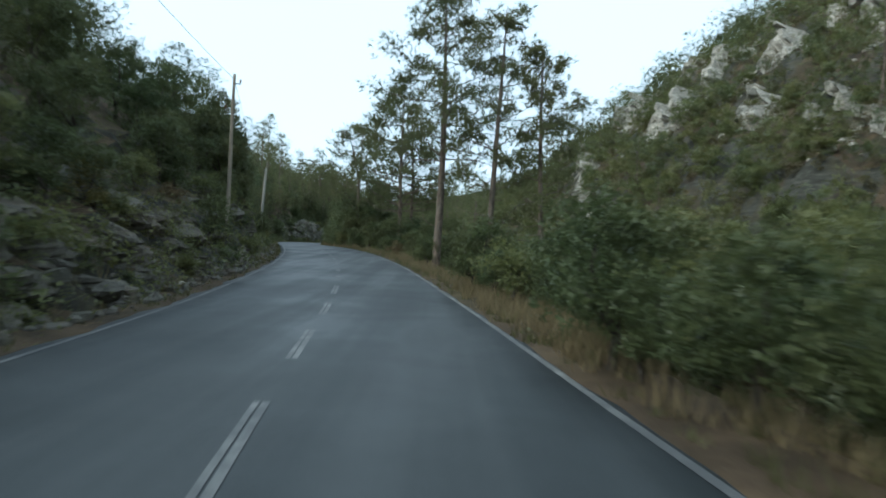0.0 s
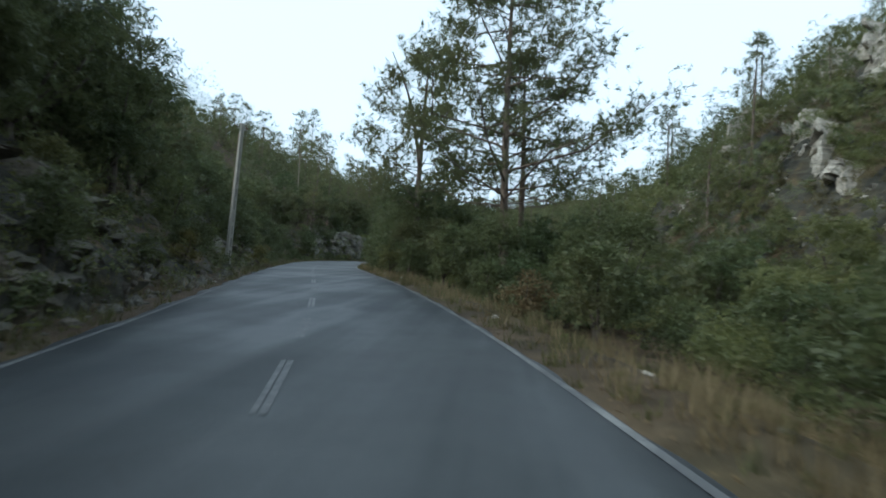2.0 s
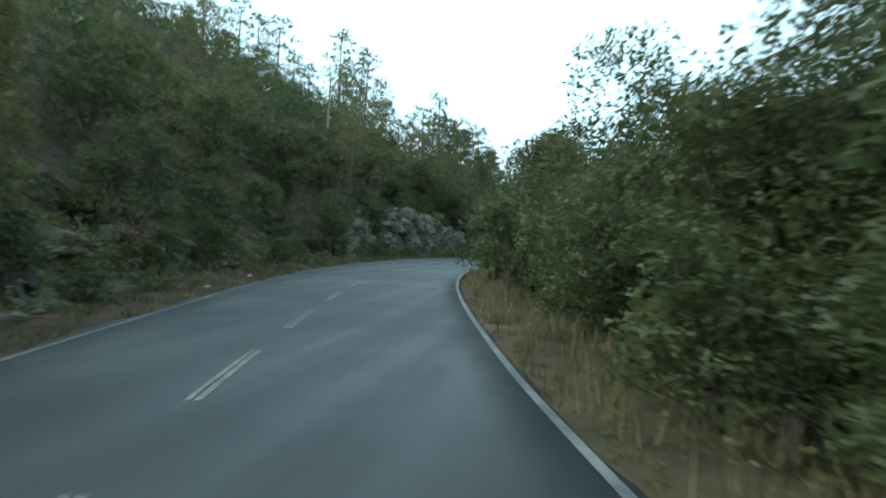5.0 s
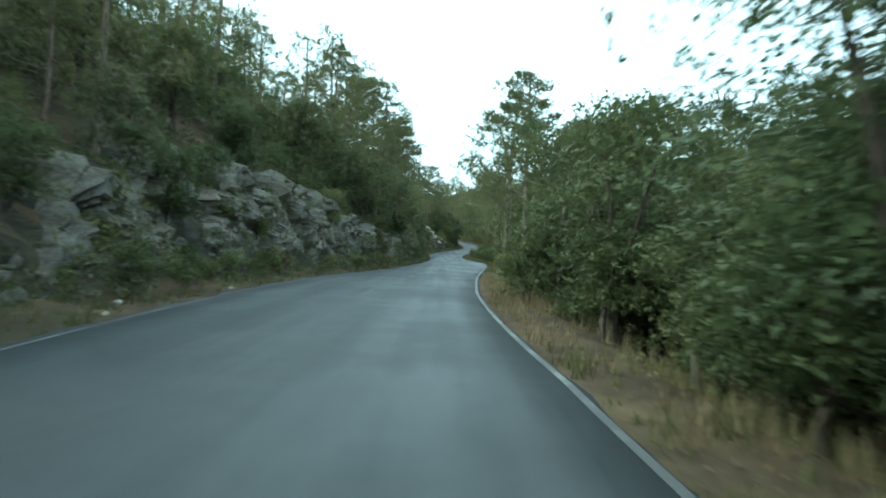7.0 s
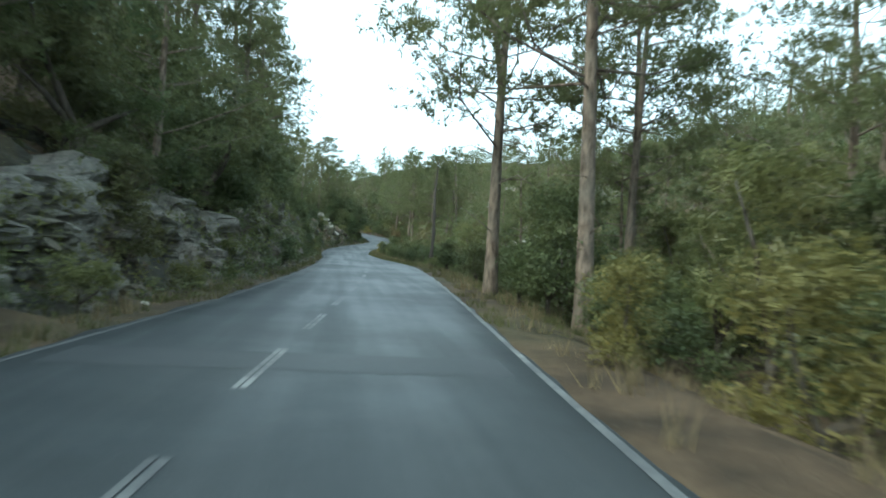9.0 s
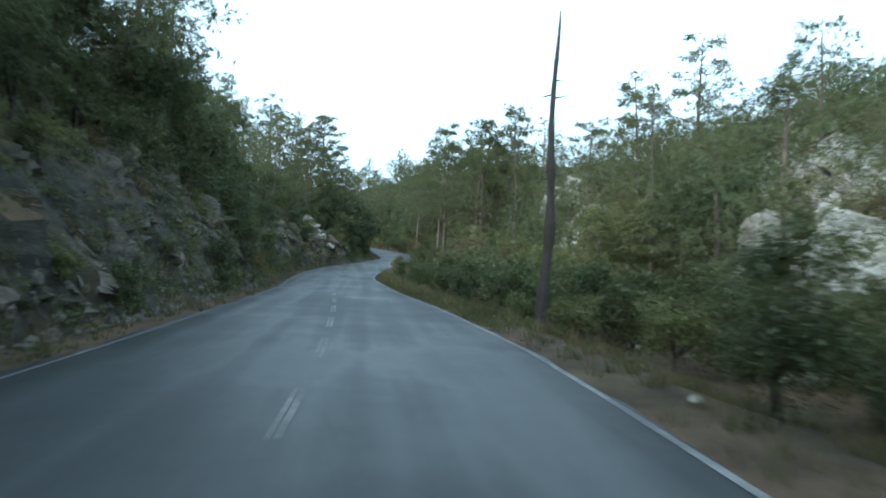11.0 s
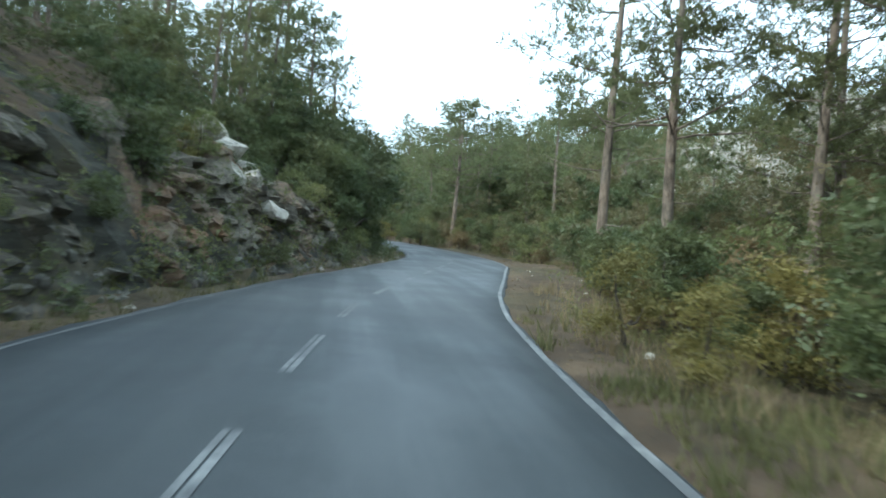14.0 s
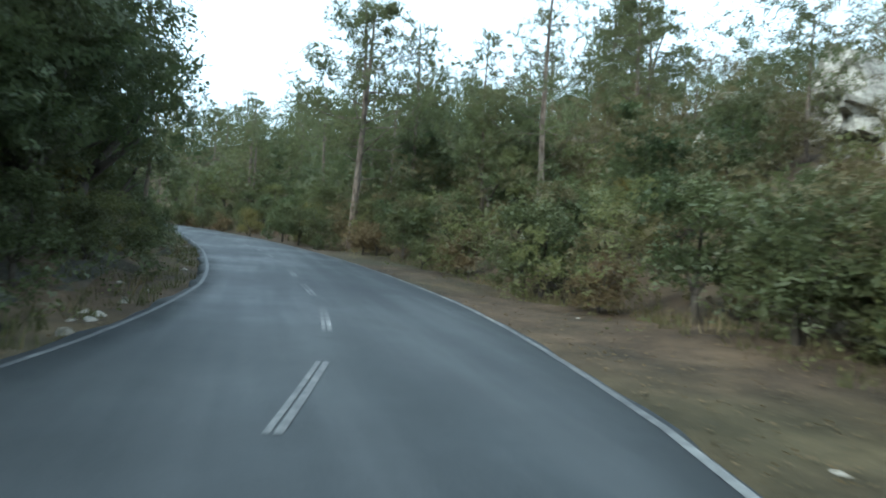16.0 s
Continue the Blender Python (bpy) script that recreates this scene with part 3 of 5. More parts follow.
PINES = Nursery(
    lambda: pine(11, 11.0, 4.0, 3.0, girth=0.13),
    lambda: pine(12, 9.0, 3.0, 2.6, (0.02, 0.01), 0.11),
    lambda: pine(13, 13.0, 5.6, 3.9, (0.01, -0.01), 0.18, 64, pads=4.8),
    lambda: pine(14, 7.0, 1.6, 2.2, (-0.02, 0.02), 0.09, 46),
    lambda: pine(15, 10.0, 4.2, 4.0, (0.03, 0.0), 0.15, 60, 8, fork=5.0, pads=4.6),
    lambda: pine(19, 12.0, 1.8, 4.3, (0.0, 0.01), 0.15, 40, 3, blade=(0.28, 0.13), per=5, label="tall bushy pine clothed in needles almost to the ground"),
    lambda: pine(20, 10.0, 1.4, 3.7, (0.01, 0.0), 0.13, 40, 3, blade=(0.28, 0.13), per=5, label="bushy pine clothed in needles almost to the ground"),
    lambda: pine(25, 13.0, 4.4, 5.6, (0.01, 0.0), 0.17, 84, 5, blade=(0.26, 0.12), per=6, pads=5.6, label="broad spreading pine with a full needle crown"),
)
FAR_PINES = Nursery(
    lambda: pine(16, 9.0, 2.2, 2.9, girth=0.12, tufts=11, per=4, blade=(0.40, 0.21), twigs=0, label="bushy pine standing on the wooded slope"),
    lambda: pine(17, 11.0, 3.6, 3.0, girth=0.13, tufts=11, per=4, blade=(0.40, 0.21), twigs=0, label="tall pine standing on the wooded slope"),
    lambda: pine(18, 7.5, 1.2, 2.6, girth=0.10, tufts=11, per=4, blade=(0.40, 0.21), twigs=0, label="young bushy pine on the wooded slope"),
)
OAKS = Nursery(
    lambda: shrub("oak_tree", 21, 2.0, 5.0, 1350, 0.29, OAK_LEAF, "dense dark green evergreen oak on the slope", 0.5),
    lambda: shrub("holm_oak_tree", 22, 1.8, 4.2, 1100, 0.29, OAK_LEAF, "dense dark green evergreen oak on the slope", 0.2),
    lambda: shrub("oak_tree", 23, 2.2, 6.2, 1750, 0.29, OAK_LEAF, "tall dark green evergreen oak on the slope", 0.3),
    lambda: shrub("strawberry_tree", 24, 1.9, 4.6, 1100, 0.29, MASTIC, "leafy mid-green small tree on the slope", 0.3),
    lambda: shrub("oak_tree", 26, 2.1, 6.0, 6400, 0.155, OAK_LEAF, "tall leafy evergreen oak overhanging the verge", 0.5),
    lambda: shrub("oak_tree", 27, 1.9, 4.8, 5400, 0.155, OAK_LEAF, "leafy dark green oak beside the verge", 0.2),
)
SHRUBS = Nursery(
    lambda: shrub("mastic_shrub", 31, 1.0, 1.5, 1500, 0.135, MASTIC, "rounded green mastic shrub beside the road"),
    lambda: shrub("mastic_shrub", 32, 1.3, 2.1, 2000, 0.15, OAK_LEAF, "rounded dark green mastic shrub beside the road"),
    lambda: shrub("oak_shrub", 33, 1.2, 2.5, 2000, 0.15, OAK_LEAF, "dark green oak shrub beside the road"),
    lambda: shrub("heath_shrub", 34, 0.7, 1.0, 900, 0.12, OAK_LEAF, "low dark heath shrub on stony ground", 0, 0.6),
    lambda: shrub("broom_shrub", 35, 1.1, 1.9, 2600, 0.10, BROOM, "yellow-leaved broom shrub beside the road", 0, 0.6),
    lambda: shrub("withered_shrub", 36, 0.9, 1.5, 1300, 0.13, RUSSET, "withered shrub with dry brown leaves", 0, 0.7),
)


PALE_CRAGS = [(193.8, 15.7, 2.4), (204.0, 18.3, 3.2), (206.0, 17.0, 2.0), (165.5, 10.6, 2.8), (168.0, 12.2, 3.2), (184.0, 24.0, 2.4), (187.5, 26.5, 2.8), (190.0, 29.5, 2.4),
              (238.5, 8.0, 1.2), (235.0, 19.0, 2.6), (238.0, 22.0, 2.4), (252.0, 38.0, 3.4), (232.0, 14.0, 1.7), (247.0, 26.0, 2.4), (226.0, 20.0, 2.0)]
PALE_CRAGS += [(174.5, 20.9, 3.0), (170.0, 14.0, 2.2), (197.0, 15.8, 2.6), (240.0, 16.2, 1.6), (238.5, 12.2, 1.3), (236.5, 21.2, 2.6), (229.0, 17.0, 2.6), (227.5, 19.5, 2.6)]


HILL_CRAGS = [(76, 32, 2.4), (61, 27.5, 1.8), (70, 36.5, 2.4), (74.5, 44, 3.2), (130, 66.5, 3.4), (53.5, 24.5, 2.2), (82, 41, 2.8), (131, 83, 3.8), (88, 38, 2.4), (131, 75, 2.8),
              (83.5, 57.5, 2.8), (94, 77, 3.4), (119, 87, 3.4), (94, 38, 2.2), (116, 45.5, 2.8), (68.5, 24.5, 2.0), (100, 52, 2.8), (60, 34, 2.6), (66, 44, 3.0), (108, 62, 2.6), (78, 50, 2.6)]
HILL_CRAGS += [(40, 30, 2.2), (46, 38, 2.6), (34, 36, 2.4), (52, 33, 2.4), (38, 44, 2.8), (57, 42, 2.8), (28, 30, 1.8), (64, 30, 2.0), (71, 29, 2.2), (58, 26, 1.8)]
HILL_CRAGS += [(53, 31.7, 2.4), (53, 37.6, 2.8), (42.5, 33, 2.4), (33.5, 30.4, 2.6), (28, 27, 2.2), (49, 22.5, 1.6), (45.5, 44.4, 3.0), (40, 41.5, 3.0), (65, 36.1, 2.4), (109, 32, 3.2), (105, 30, 2.8)]


def clear_of_rocks(s, n):
    """Little grows on and just below the crags."""
    for a, b, r in PALE_CRAGS + HILL_CRAGS:
        for k in ((0.0, 1.6, 3.2) if a > 140 else (0.0, 1.0)):
            if n > 6 and (s - a + 1.3 * k) ** 2 + (n - b + k) ** 2 < (0.42 * r) ** 2:
                return False
    return True


def scatter(rng, s0, s1, n0, n1, cell, anywhere=False):
    """Jittered places over a stretch, cell by cell."""
    for s in np.arange(s0, s1, cell):
        for n in np.arange(n0, n1, cell):
            at = s + rng.uniform(-0.45, 0.45) * cell, n + rng.uniform(-0.45, 0.45) * cell
            if anywhere or clear_of_rocks(*at):
                yield at


def build_left_wood():
    rng = np.random.default_rng(5)
    for s, e in scatter(rng, 5, 262, 3.4, 7.6, 2.6):
        n = float(left_edge(s)) - e
        OAKS.plant(int(rng.choice([0, 1, 2, 3], p=[0.35, 0.27, 0.23, 0.15])), s, n, rng.uniform(0.8, 1.15) * (0.66 if e < 5.2 else 1.25 if 160 < s < 198 else 1.05) * (0.85 if s < 35 else 0.74 if 196 < s < 226 else 1.0), rng.uniform(0, 360), 0.3)
    for s, e in scatter(rng, 6, 258, 1.5, 4.0, 1.25):
        if rng.uniform() < (0.1 if s < 22 else 0.75 if 56 < s < 73 else 0.5 if s < 44 else 0.25 if 130 < s < 222 else 0.3):
            continue
        n = float(left_edge(s)) - e
        SHRUBS.plant(int(rng.choice([0, 2, 3, 5, 4], p=[0.3, 0.25, 0.35, 0.05, 0.05])), s, n, rng.uniform(0.3, 0.75) * (1.35 if 180 < s < 222 else 1.0), rng.uniform(0, 360), 0.05)
    for s, e in scatter(rng, 14, 262, 7, 28, 6.0):
        if rng.uniform() < (0.8 if s < 92 else 0.2):
            continue
        tall = float(np.interp(s, [0, 50, 92, 112, 140, 170, 190, 204, 216, 226, 262], [0.5, 0.5, 0.5, 0.9, 1.2, 1.3, 1.15, 0.8, 0.9, 1.2, 1.25]))
        FAR_PINES.plant(int(rng.integers(0, 3)), s, float(left_edge(s)) - e, tall * rng.uniform(0.8, 1.15), rng.uniform(0, 360), 0.1)


def right_start(s):
    """Clear verge between the road's edge and the first shrubs."""
    return float(np.interp(s, [0, 18, 24, 36, 60, 76, 86, 108, 118, 150, 172, 190, 200, 206, 212, 236, 262], [1.3, 1.7, 3.4, 2.8, 1.9, 2.0, 1.7, 1.8, 2.2, 2.4, 2.9, 2.6, 2.0, 2.3, 3.7, 3.4, 1.4]))


def build_right_scrub():
    rng = np.random.default_rng(6)
    for s, e in scatter(rng, 1.5, 292, 0.0, 6.2, 2.0):
        if rng.uniform() < 0.14 or 113 < s < 127:
            continue
        e += right_start(s)
        size = float(np.interp(s, [0, 60, 80, 110, 150, 180, 215, 225, 262], [0.95, 0.95, 1.0, 1.0, 0.85, 1.0, 0.8, 1.0, 1.1]))
        mix = [0.14, 0.18, 0.57, 0.08, 0.0, 0.03] if s < 195 else [0.14, 0.18, 0.32, 0.04, 0.10, 0.22]
        SHRUBS.plant(int(rng.choice([0, 1, 2, 3, 4, 5], p=mix)), s, float(right_edge(s)) + e,
                     size * rng.uniform(0.7, 1.15), rng.uniform(0, 360), 0.05)
    for s, e in scatter(rng, 1.5, 24, 0.0, 6.0, 1.2):
        SHRUBS.plant(int(rng.choice([0, 2, 3, 5], p=[0.1, 0.5, 0.27, 0.13])), s, float(right_edge(s)) + e + right_start(s) - 0.3, rng.uniform(0.5, 0.9), rng.uniform(0, 360), 0.05)
    for s, e in scatter(rng, 62, 122, 1.6, 6.8, 2.7):
        if rng.uniform() < 0.2 or 112 < s < 122 and e < 4:
            continue
        OAKS.plant(int(rng.choice([4, 4, 4, 5])), s, float(right_edge(s)) + e + right_start(s) - 0.6, rng.uniform(0.75, 1.2), rng.uniform(0, 360), 0.3)
    for s, e in scatter(rng, 60, 262, 9, 34, 6.4):
        if s < 140 and e < 15 or rng.uniform() < (0.7 if s > 184 and e < 20 else 0.35):
            continue
        FAR_PINES.plant(int(rng.integers(0, 3)), s, float(right_edge(s)) + e, rng.uniform(0.7, 1.1) * (0.6 if s > 184 else 1.0), rng.uniform(0, 360), 0.1)


def joined_pines(name, label, spots):
    """Far pines that nobody could count, joined into one wood."""
    firsts = [pine(90 + i, h, f, w, girth=0.12, tufts=11, per=4, blade=(0.40, 0.21), twigs=0) for i, (h, f, w) in enumerate([(9.0, 2.2, 2.9), (11.0, 3.6, 3.0), (7.5, 1.2, 2.6)])]
    kinds = []
    for tree in firsts:
        pieces = []
        for ob in tree.children:
            me = ob.data
            co = np.empty(len(me.vertices) * 3)
            me.vertices.foreach_get("co", co)
            pieces.append((co.reshape(-1, 3), [tuple(q.vertices) for q in me.polygons], ob.name.startswith("crown")))
        kinds.append(pieces)
    for ob in [o for tree in firsts for o in (*tree.children, tree)]:
        bpy.data.objects.remove(ob)
    vs, fs, slot, n = [], [], [], 0
    for s, nn, scale, which, turn in spots:
        c, d = math.cos(turn) * scale, math.sin(turn) * scale
        for co, faces, crown in kinds[which]:
            vs.append(co @ np.array([[c, d, 0], [-d, c, 0], [0, 0, scale]]) + ground_at(s, nn))
            fs += [tuple(k + n for k in q) for q in faces]
            slot += [int(crown)] * len(faces)
            n += len(co)
    me = mesh_of(name, np.concatenate(vs), fs, PINE_BARK)
    me.materials.append(NEEDLES)
    me.polygons.foreach_set("material_index", slot)
    return tagged(new(name, me), label, "woodland", kind="stuff")


def build_ridge_pines():
    rng = np.random.default_rng(8)
    spots = []
    for s, n in scatter(rng, 30, 135, 24, 76, 9.5):
        if rng.uniform() < 0.5:
            spots.append((s, n, rng.uniform(0.45, 0.85), int(rng.integers(0, 3)), rng.uniform(0, 6.28)))
    for s, n in scatter(rng, 120, 335, 42, 100, 20.0):
        spots.append((s, n, rng.uniform(0.8, 1.2), int(rng.integers(0, 3)), rng.uniform(0, 6.28)))
    for s, n in scatter(rng, 284, 335, -34, 60, 10.0):
        if abs(n) > 6:
            spots.append((s, n, rng.uniform(0.9, 1.7), int(rng.integers(0, 3)), rng.uniform(0, 6.28)))
    for s, n in scatter(rng, 240, 310, 10, 50, 8.0):
        if s > 262 or n < 15:
            spots.append((s, n, rng.uniform(0.8, 1.3), int(rng.integers(0, 3)), rng.uniform(0, 6.28)))
    joined_pines("ridge_pines", "scattered pines on the far slopes and ridges", spots)


def build_valley_trees():
    """Single oaks and pines on the far bank and round the bend."""
    rng = np.random.default_rng(12)
    for s, n in scatter(rng, 236, 300, 8, 44, 4.8):
        if s < 262 and n > 15:
            continue
        OAKS.plant(int(rng.choice([0, 1, 2, 3])), s, n, rng.uniform(0.8, 1.35), rng.uniform(0, 360), 0.3)
    for s, n in scatter(rng, 127, 181, 8.5, 21, 4.3):
        if 156 < s < 171 and n < 17:
            continue
        OAKS.plant(int(rng.choice([0, 3, 3, 5])), s, n, rng.uniform(0.75, 1.2), rng.uniform(0, 360), 0.3)
    for s, n in scatter(rng, 128, 179, 9, 24, 7.5):
        if 156 < s < 171 and n < 17:
            continue
        PINES.plant(int(rng.choice([5, 6, 6])), s, n, rng.uniform(0.55, 0.85), rng.uniform(0, 360), 0.1)
    for s, n in scatter(rng, 12, 62, 9, 18, 3.8):
        OAKS.plant(int(rng.choice([0, 1, 3])), s, n, rng.uniform(0.6, 1.0), rng.uniform(0, 360), 0.3)


def bank_undergrowth(seed):
    """Low growth over the cut bank on the left, with bare rock between."""
    rng = np.random.default_rng(seed)
    pieces = []
    for s in np.arange(4, 262, 0.85):
        for e in np.arange(1.0, 6.4, 0.85):
            patch = math.sin(s * 0.9 + e * 1.7) + math.sin(s * 0.37 - e * 0.8 + 1.0)
            if patch + rng.uniform(-0.8, 0.8) < (1.0 if 56 < s < 73 and e < 5 else -0.8 if 150 < s < 222 else -0.25):
                continue
            a, b = s + rng.uniform(-0.4, 0.4), e + rng.uniform(-0.4, 0.4)
            r = rng.uniform(0.25, 0.6)
            c, rr = lobes(rng, 4, r, r * 1.7, 0.0)
            pieces.append(crown_points(rng, c, rr, 36) + ground_at(a, float(left_edge(a)) - b) - np.array([0, 0, 0.06]))
    v, f = leaves(rng, np.concatenate(pieces), 0.19, 0.7)
    return tagged(new("bank_undergrowth", mesh_of("bank_undergrowth", v, f, OAK_LEAF)), "low dark leafy undergrowth clinging to the rock bank", "plants", kind="stuff")


def far_clumps(name, label, seed, spans, size, count, leaf_size, material, anywhere=False):
    rng = np.random.default_rng(seed)
    pieces = []
    for s0, s1, n0, n1, cell in spans:
        for s, n in scatter(rng, s0, s1, n0, n1, cell, anywhere):
            if rng.uniform() < 0.1:
                continue
            r = size * rng.uniform(0.6, 1.3) * cell / 3.0
            c, rr = lobes(rng, 6, r, r * 2.1, 0.0)
            pieces.append(crown_points(rng, c, rr, int(count)) + ground_at(s, n) - np.array([0, 0, 0.3]))
    v, f = leaves(rng, np.concatenate(pieces), leaf_size, 0.65)
    return tagged(new(name, mesh_of(name, v, f, material)), label, "woodland", kind="stuff")


build_left_wood()
build_right_scrub()
build_ridge_pines()
build_valley_trees()
bank_undergrowth(46)
far_clumps("wooded_slope", "dense evergreen wood covering the upper slope", 41, [(0, 262, -44, -17, 3.0)], 2.1, 150, 0.52, OAK_LEAF)
far_clumps("slope_thicket", "dense dark evergreen thicket on the slope", 45, [(0, 262, -17, -10.6, 2.5)], 2.5, 240, 0.42, OAK_LEAF)
far_clumps("valley_head_wood", "mixed evergreen wood closing the head of the valley", 43,
           [(140, 338, 60, 130, 7.0), (0, 338, -100, -44, 7.0), (262, 338, 45, 60, 5.0)], 2.2, 130, 0.70, MASTIC)
far_clumps("valley_oaks", "tall rounded oaks closing the head of the valley", 47, [(262, 338, -45, -6, 6.0), (262, 338, 6, 62, 6.0)], 2.3, 330, 0.62, OAK_LEAF)
far_clumps("bend_thicket", "olive-green thicket on the bank of the bend", 44, [(230, 262, 5.4, 12, 2.9)], 1.25, 300, 0.25, MASTIC)
far_clumps("bend_maquis", "dry brownish maquis on the bank of the bend", 38, [(222, 262, 6.0, 20, 2.7), (194, 224, 7.6, 18, 3.0)], 1.5, 280, 0.27, MAQUIS)
far_clumps("bend_oaks", "dark rounded oak scrub on the bank of the bend", 37, [(218, 262, 6.4, 16, 4.4), (194, 230, 7.0, 13, 3.1)], 1.0, 400, 0.25, OAK_LEAF)
far_clumps("scrub_slope", "evergreen scrub covering the opposite rocky hillside", 42, [(60, 140, 9, 40, 2.35), (0, 60, 11, 40, 1.75), (0, 140, 40, 130, 2.6)], 2.2, 90, 0.58, MASTIC)
far_clumps("hillside_heath", "low brownish heath and rosemary over the stony hillside", 39, [(4, 70, 12, 52, 1.5), (145, 250, 6.5, 30, 1.5)], 1.6, 60, 0.34, MAQUIS, True)
far_clumps("hillside_scrub_oak", "dark rounded oak scrub between the crags", 40, [(0, 140, 18, 110, 3.6)], 1.9, 150, 0.50, OAK_LEAF)

far_clumps("hillside_maquis", "mixed green maquis covering the rocky hillside", 48, [(140, 262, 9, 60, 3.5)], 1.8, 130, 0.46, MAQUIS)
far_clumps("hillside_oaks", "dark rounded oak scrub dotted over the hillside", 49, [(140, 262, 10, 60, 4.4)], 1.9, 190, 0.44, OAK_LEAF)
far_clumps("hillside_mastic", "green mastic thickets dotted over the hillside", 36, [(140, 225, 9, 40, 5.0)], 1.5, 190, 0.42, MASTIC)

# pines that stand close to the road
NEAR_PINES = [(27.4, 3.75, 2, 1.0, 10), (23.6, 5.2, 0, 1.05, 80), (22.5, 7.1, 1, 1.1, 150), (52.5, 6.6, 7, 1.2, 200), (55.0, 8.0, 2, 0.95, 20),
              (62.0, 4.2, 4, 1.3, 40)]
NEAR_PINES += [(140.0, 3.5, 4, 1.35, 20), (133.5, 4.5, 2, 1.1, 90), (142.5, 9.2, 2, 1.05, 10), (138.5, 7.5, 0, 1.15, 60)]
NEAR_PINES += [(127.0, 9.6, 5, 0.9, 30), (123.0, 11.0, 5, 0.85, 120), (130.5, 9.0, 6, 0.9, 210), (134.5, 11.5, 5, 1.0, 300), (119.0, 12.5, 6, 1.0, 15)]
NEAR_PINES += [(150.3, -9.3, 2, 1.0, 70), (153.0, -11.0, 5, 1.0, 20), (146.5, -10.0, 0, 1.1, 160), (141.0, -11.0, 2, 0.95, 220), (160.5, -14.0, 5, 1.0, 10)]
NEAR_PINES += [(199.5, 9.4, 0, 1.0, 130), (203.0, 12.5, 0, 1.15, 200), (204.5, 9.2, 2, 1.05, 250), (208.5, 8.4, 0, 1.1, 5), (189.0, 18.4, 6, 1.0, 40), (185.5, 21.0, 5, 0.9, 140), (192.5, 16.0, 6, 0.9, 240)]
NEAR_PINES += [(211.5, 6.0, 2, 0.95, 200), (215.5, 4.9, 0, 1.35, 60), (234.0, -11.0, 2, 1.15, 30), (253.0, 5.4, 4, 1.45, 75)]
NEAR_PINES += [(241.0, 14.5, 2, 0.72, 80), (244.0, 18.0, 4, 0.85, 170), (249.0, 20.0, 2, 0.75, 250), (252.5, 24.0, 0, 0.9, 330), (234.0, 15.5, 6, 0.55, 110)]
NEAR_PINES += [(206.5, 11.8, 5, 1.0, 60), (212.0, 10.8, 5, 0.95, 150)]
NEAR_PINES += [(221.5, -14.5, 5, 0.9, 10), (226.0, -17.0, 5, 1.0, 70), (222.5, -11.0, 6, 1.0, 190), (231.0, -9.0, 5, 0.95, 300), (235.0, -18.0, 5, 1.05, 33), (238.5, -13.0, 5, 1.05, 222)]
NEAR_PINES += [(229.5, -7.8, 6, 0.55, 5), (231.5, -9.5, 6, 0.7, 95), (236.0, -6.8, 6, 0.6, 185), (240.0, -8.5, 6, 0.7, 275), (246.0, -5.4, 0, 0.7, 33), (251.0, -8.0, 5, 0.8, 215)]
NEAR_PINES += [(138.0, -6.6, 5, 0.75, 50), (150.0, -6.8, 5, 0.85, 140), (131.5, -7.6, 6, 0.8, 240)]
NEAR_PINES += [(157.0, -8.2, 5, 1.0, 111), (163.5, -8.0, 2, 0.95, 12), (170.0, -9.0, 5, 1.0, 77), (177.0, -8.8, 6, 1.15, 190)]
for s, n, which, scale, turn in NEAR_PINES:
    PINES.plant(which, s, n, scale, turn, 0.05)

# evergreen oaks that stand close to the road
NEAR_OAKS = [(225.5, -8.8, 0.85, 20), (228.5, -6.8, 1.05, 130), (231.5, -8.2, 1.2, 220), (235.0, -6.6, 1.15, 310), (239.0, -7.4, 0.95, 75), (243.5, -6.2, 0.9, 165), (222.0, -8.6, 0.8, 44), (224.0, -6.9, 0.95, 99), (226.6, -7.4, 0.95, 260), (221.0, -6.8, 0.7, 300), (223.4, -9.6, 1.1, 200), (230.0, -6.0, 1.2, 10), (233.0, -5.6, 1.2, 120), (224.0, -5.5, 0.8, 0), (226.2, -5.6, 0.85, 70), (228.6, -5.4, 1.1, 190), (221.5, -5.8, 0.72, 250)]
NEAR_OAKS += [(136.5, 4.9, 0.85, 20), (137.8, 5.6, 0.9, 190)]
NEAR_OAKS += [(166 + 3.1 * k, -8.3 - 0.5 * (k % 3), 0.95 + 0.09 * (k % 4), 67 * k) for k in range(9)]
NEAR_OAKS += [(93.2, 6.2, 1.2, 75)]
NEAR_OAKS += [(134.0, -6.8, 1.15, 0), (143.0, -6.6, 1.15, 90), (147.0, -6.4, 1.0, 180), (128.5, -7.8, 1.1, 33)]
NEAR_OAKS += [(90.0, 5.4, 1.25, 10), (93.0, 5.0, 1.3, 60), (95.5, 4.8, 1.1, 140), (88.0, 5.8, 1.2, 200), (92.0, 7.2, 1.5, 290), (63.5, 4.0, 0.88, 80), (66.0, 4.7, 0.9, 130), (69.0, 5.5, 1.0, 260), (61.0, 6.2, 0.9, 320)]
NEAR_OAKS += [(60.3, 3.9, 0.75, 140), (63.4, 3.3, 1.0, 15), (61.8, 4.6, 1.15, 250), (64.8, 4.3, 1.35, 305)]
NEAR_OAKS += [(64.0, 6.9, 1.15, 25), (66.2, 7.8, 1.2, 115), (59.8, 7.6, 1.0, 205)]
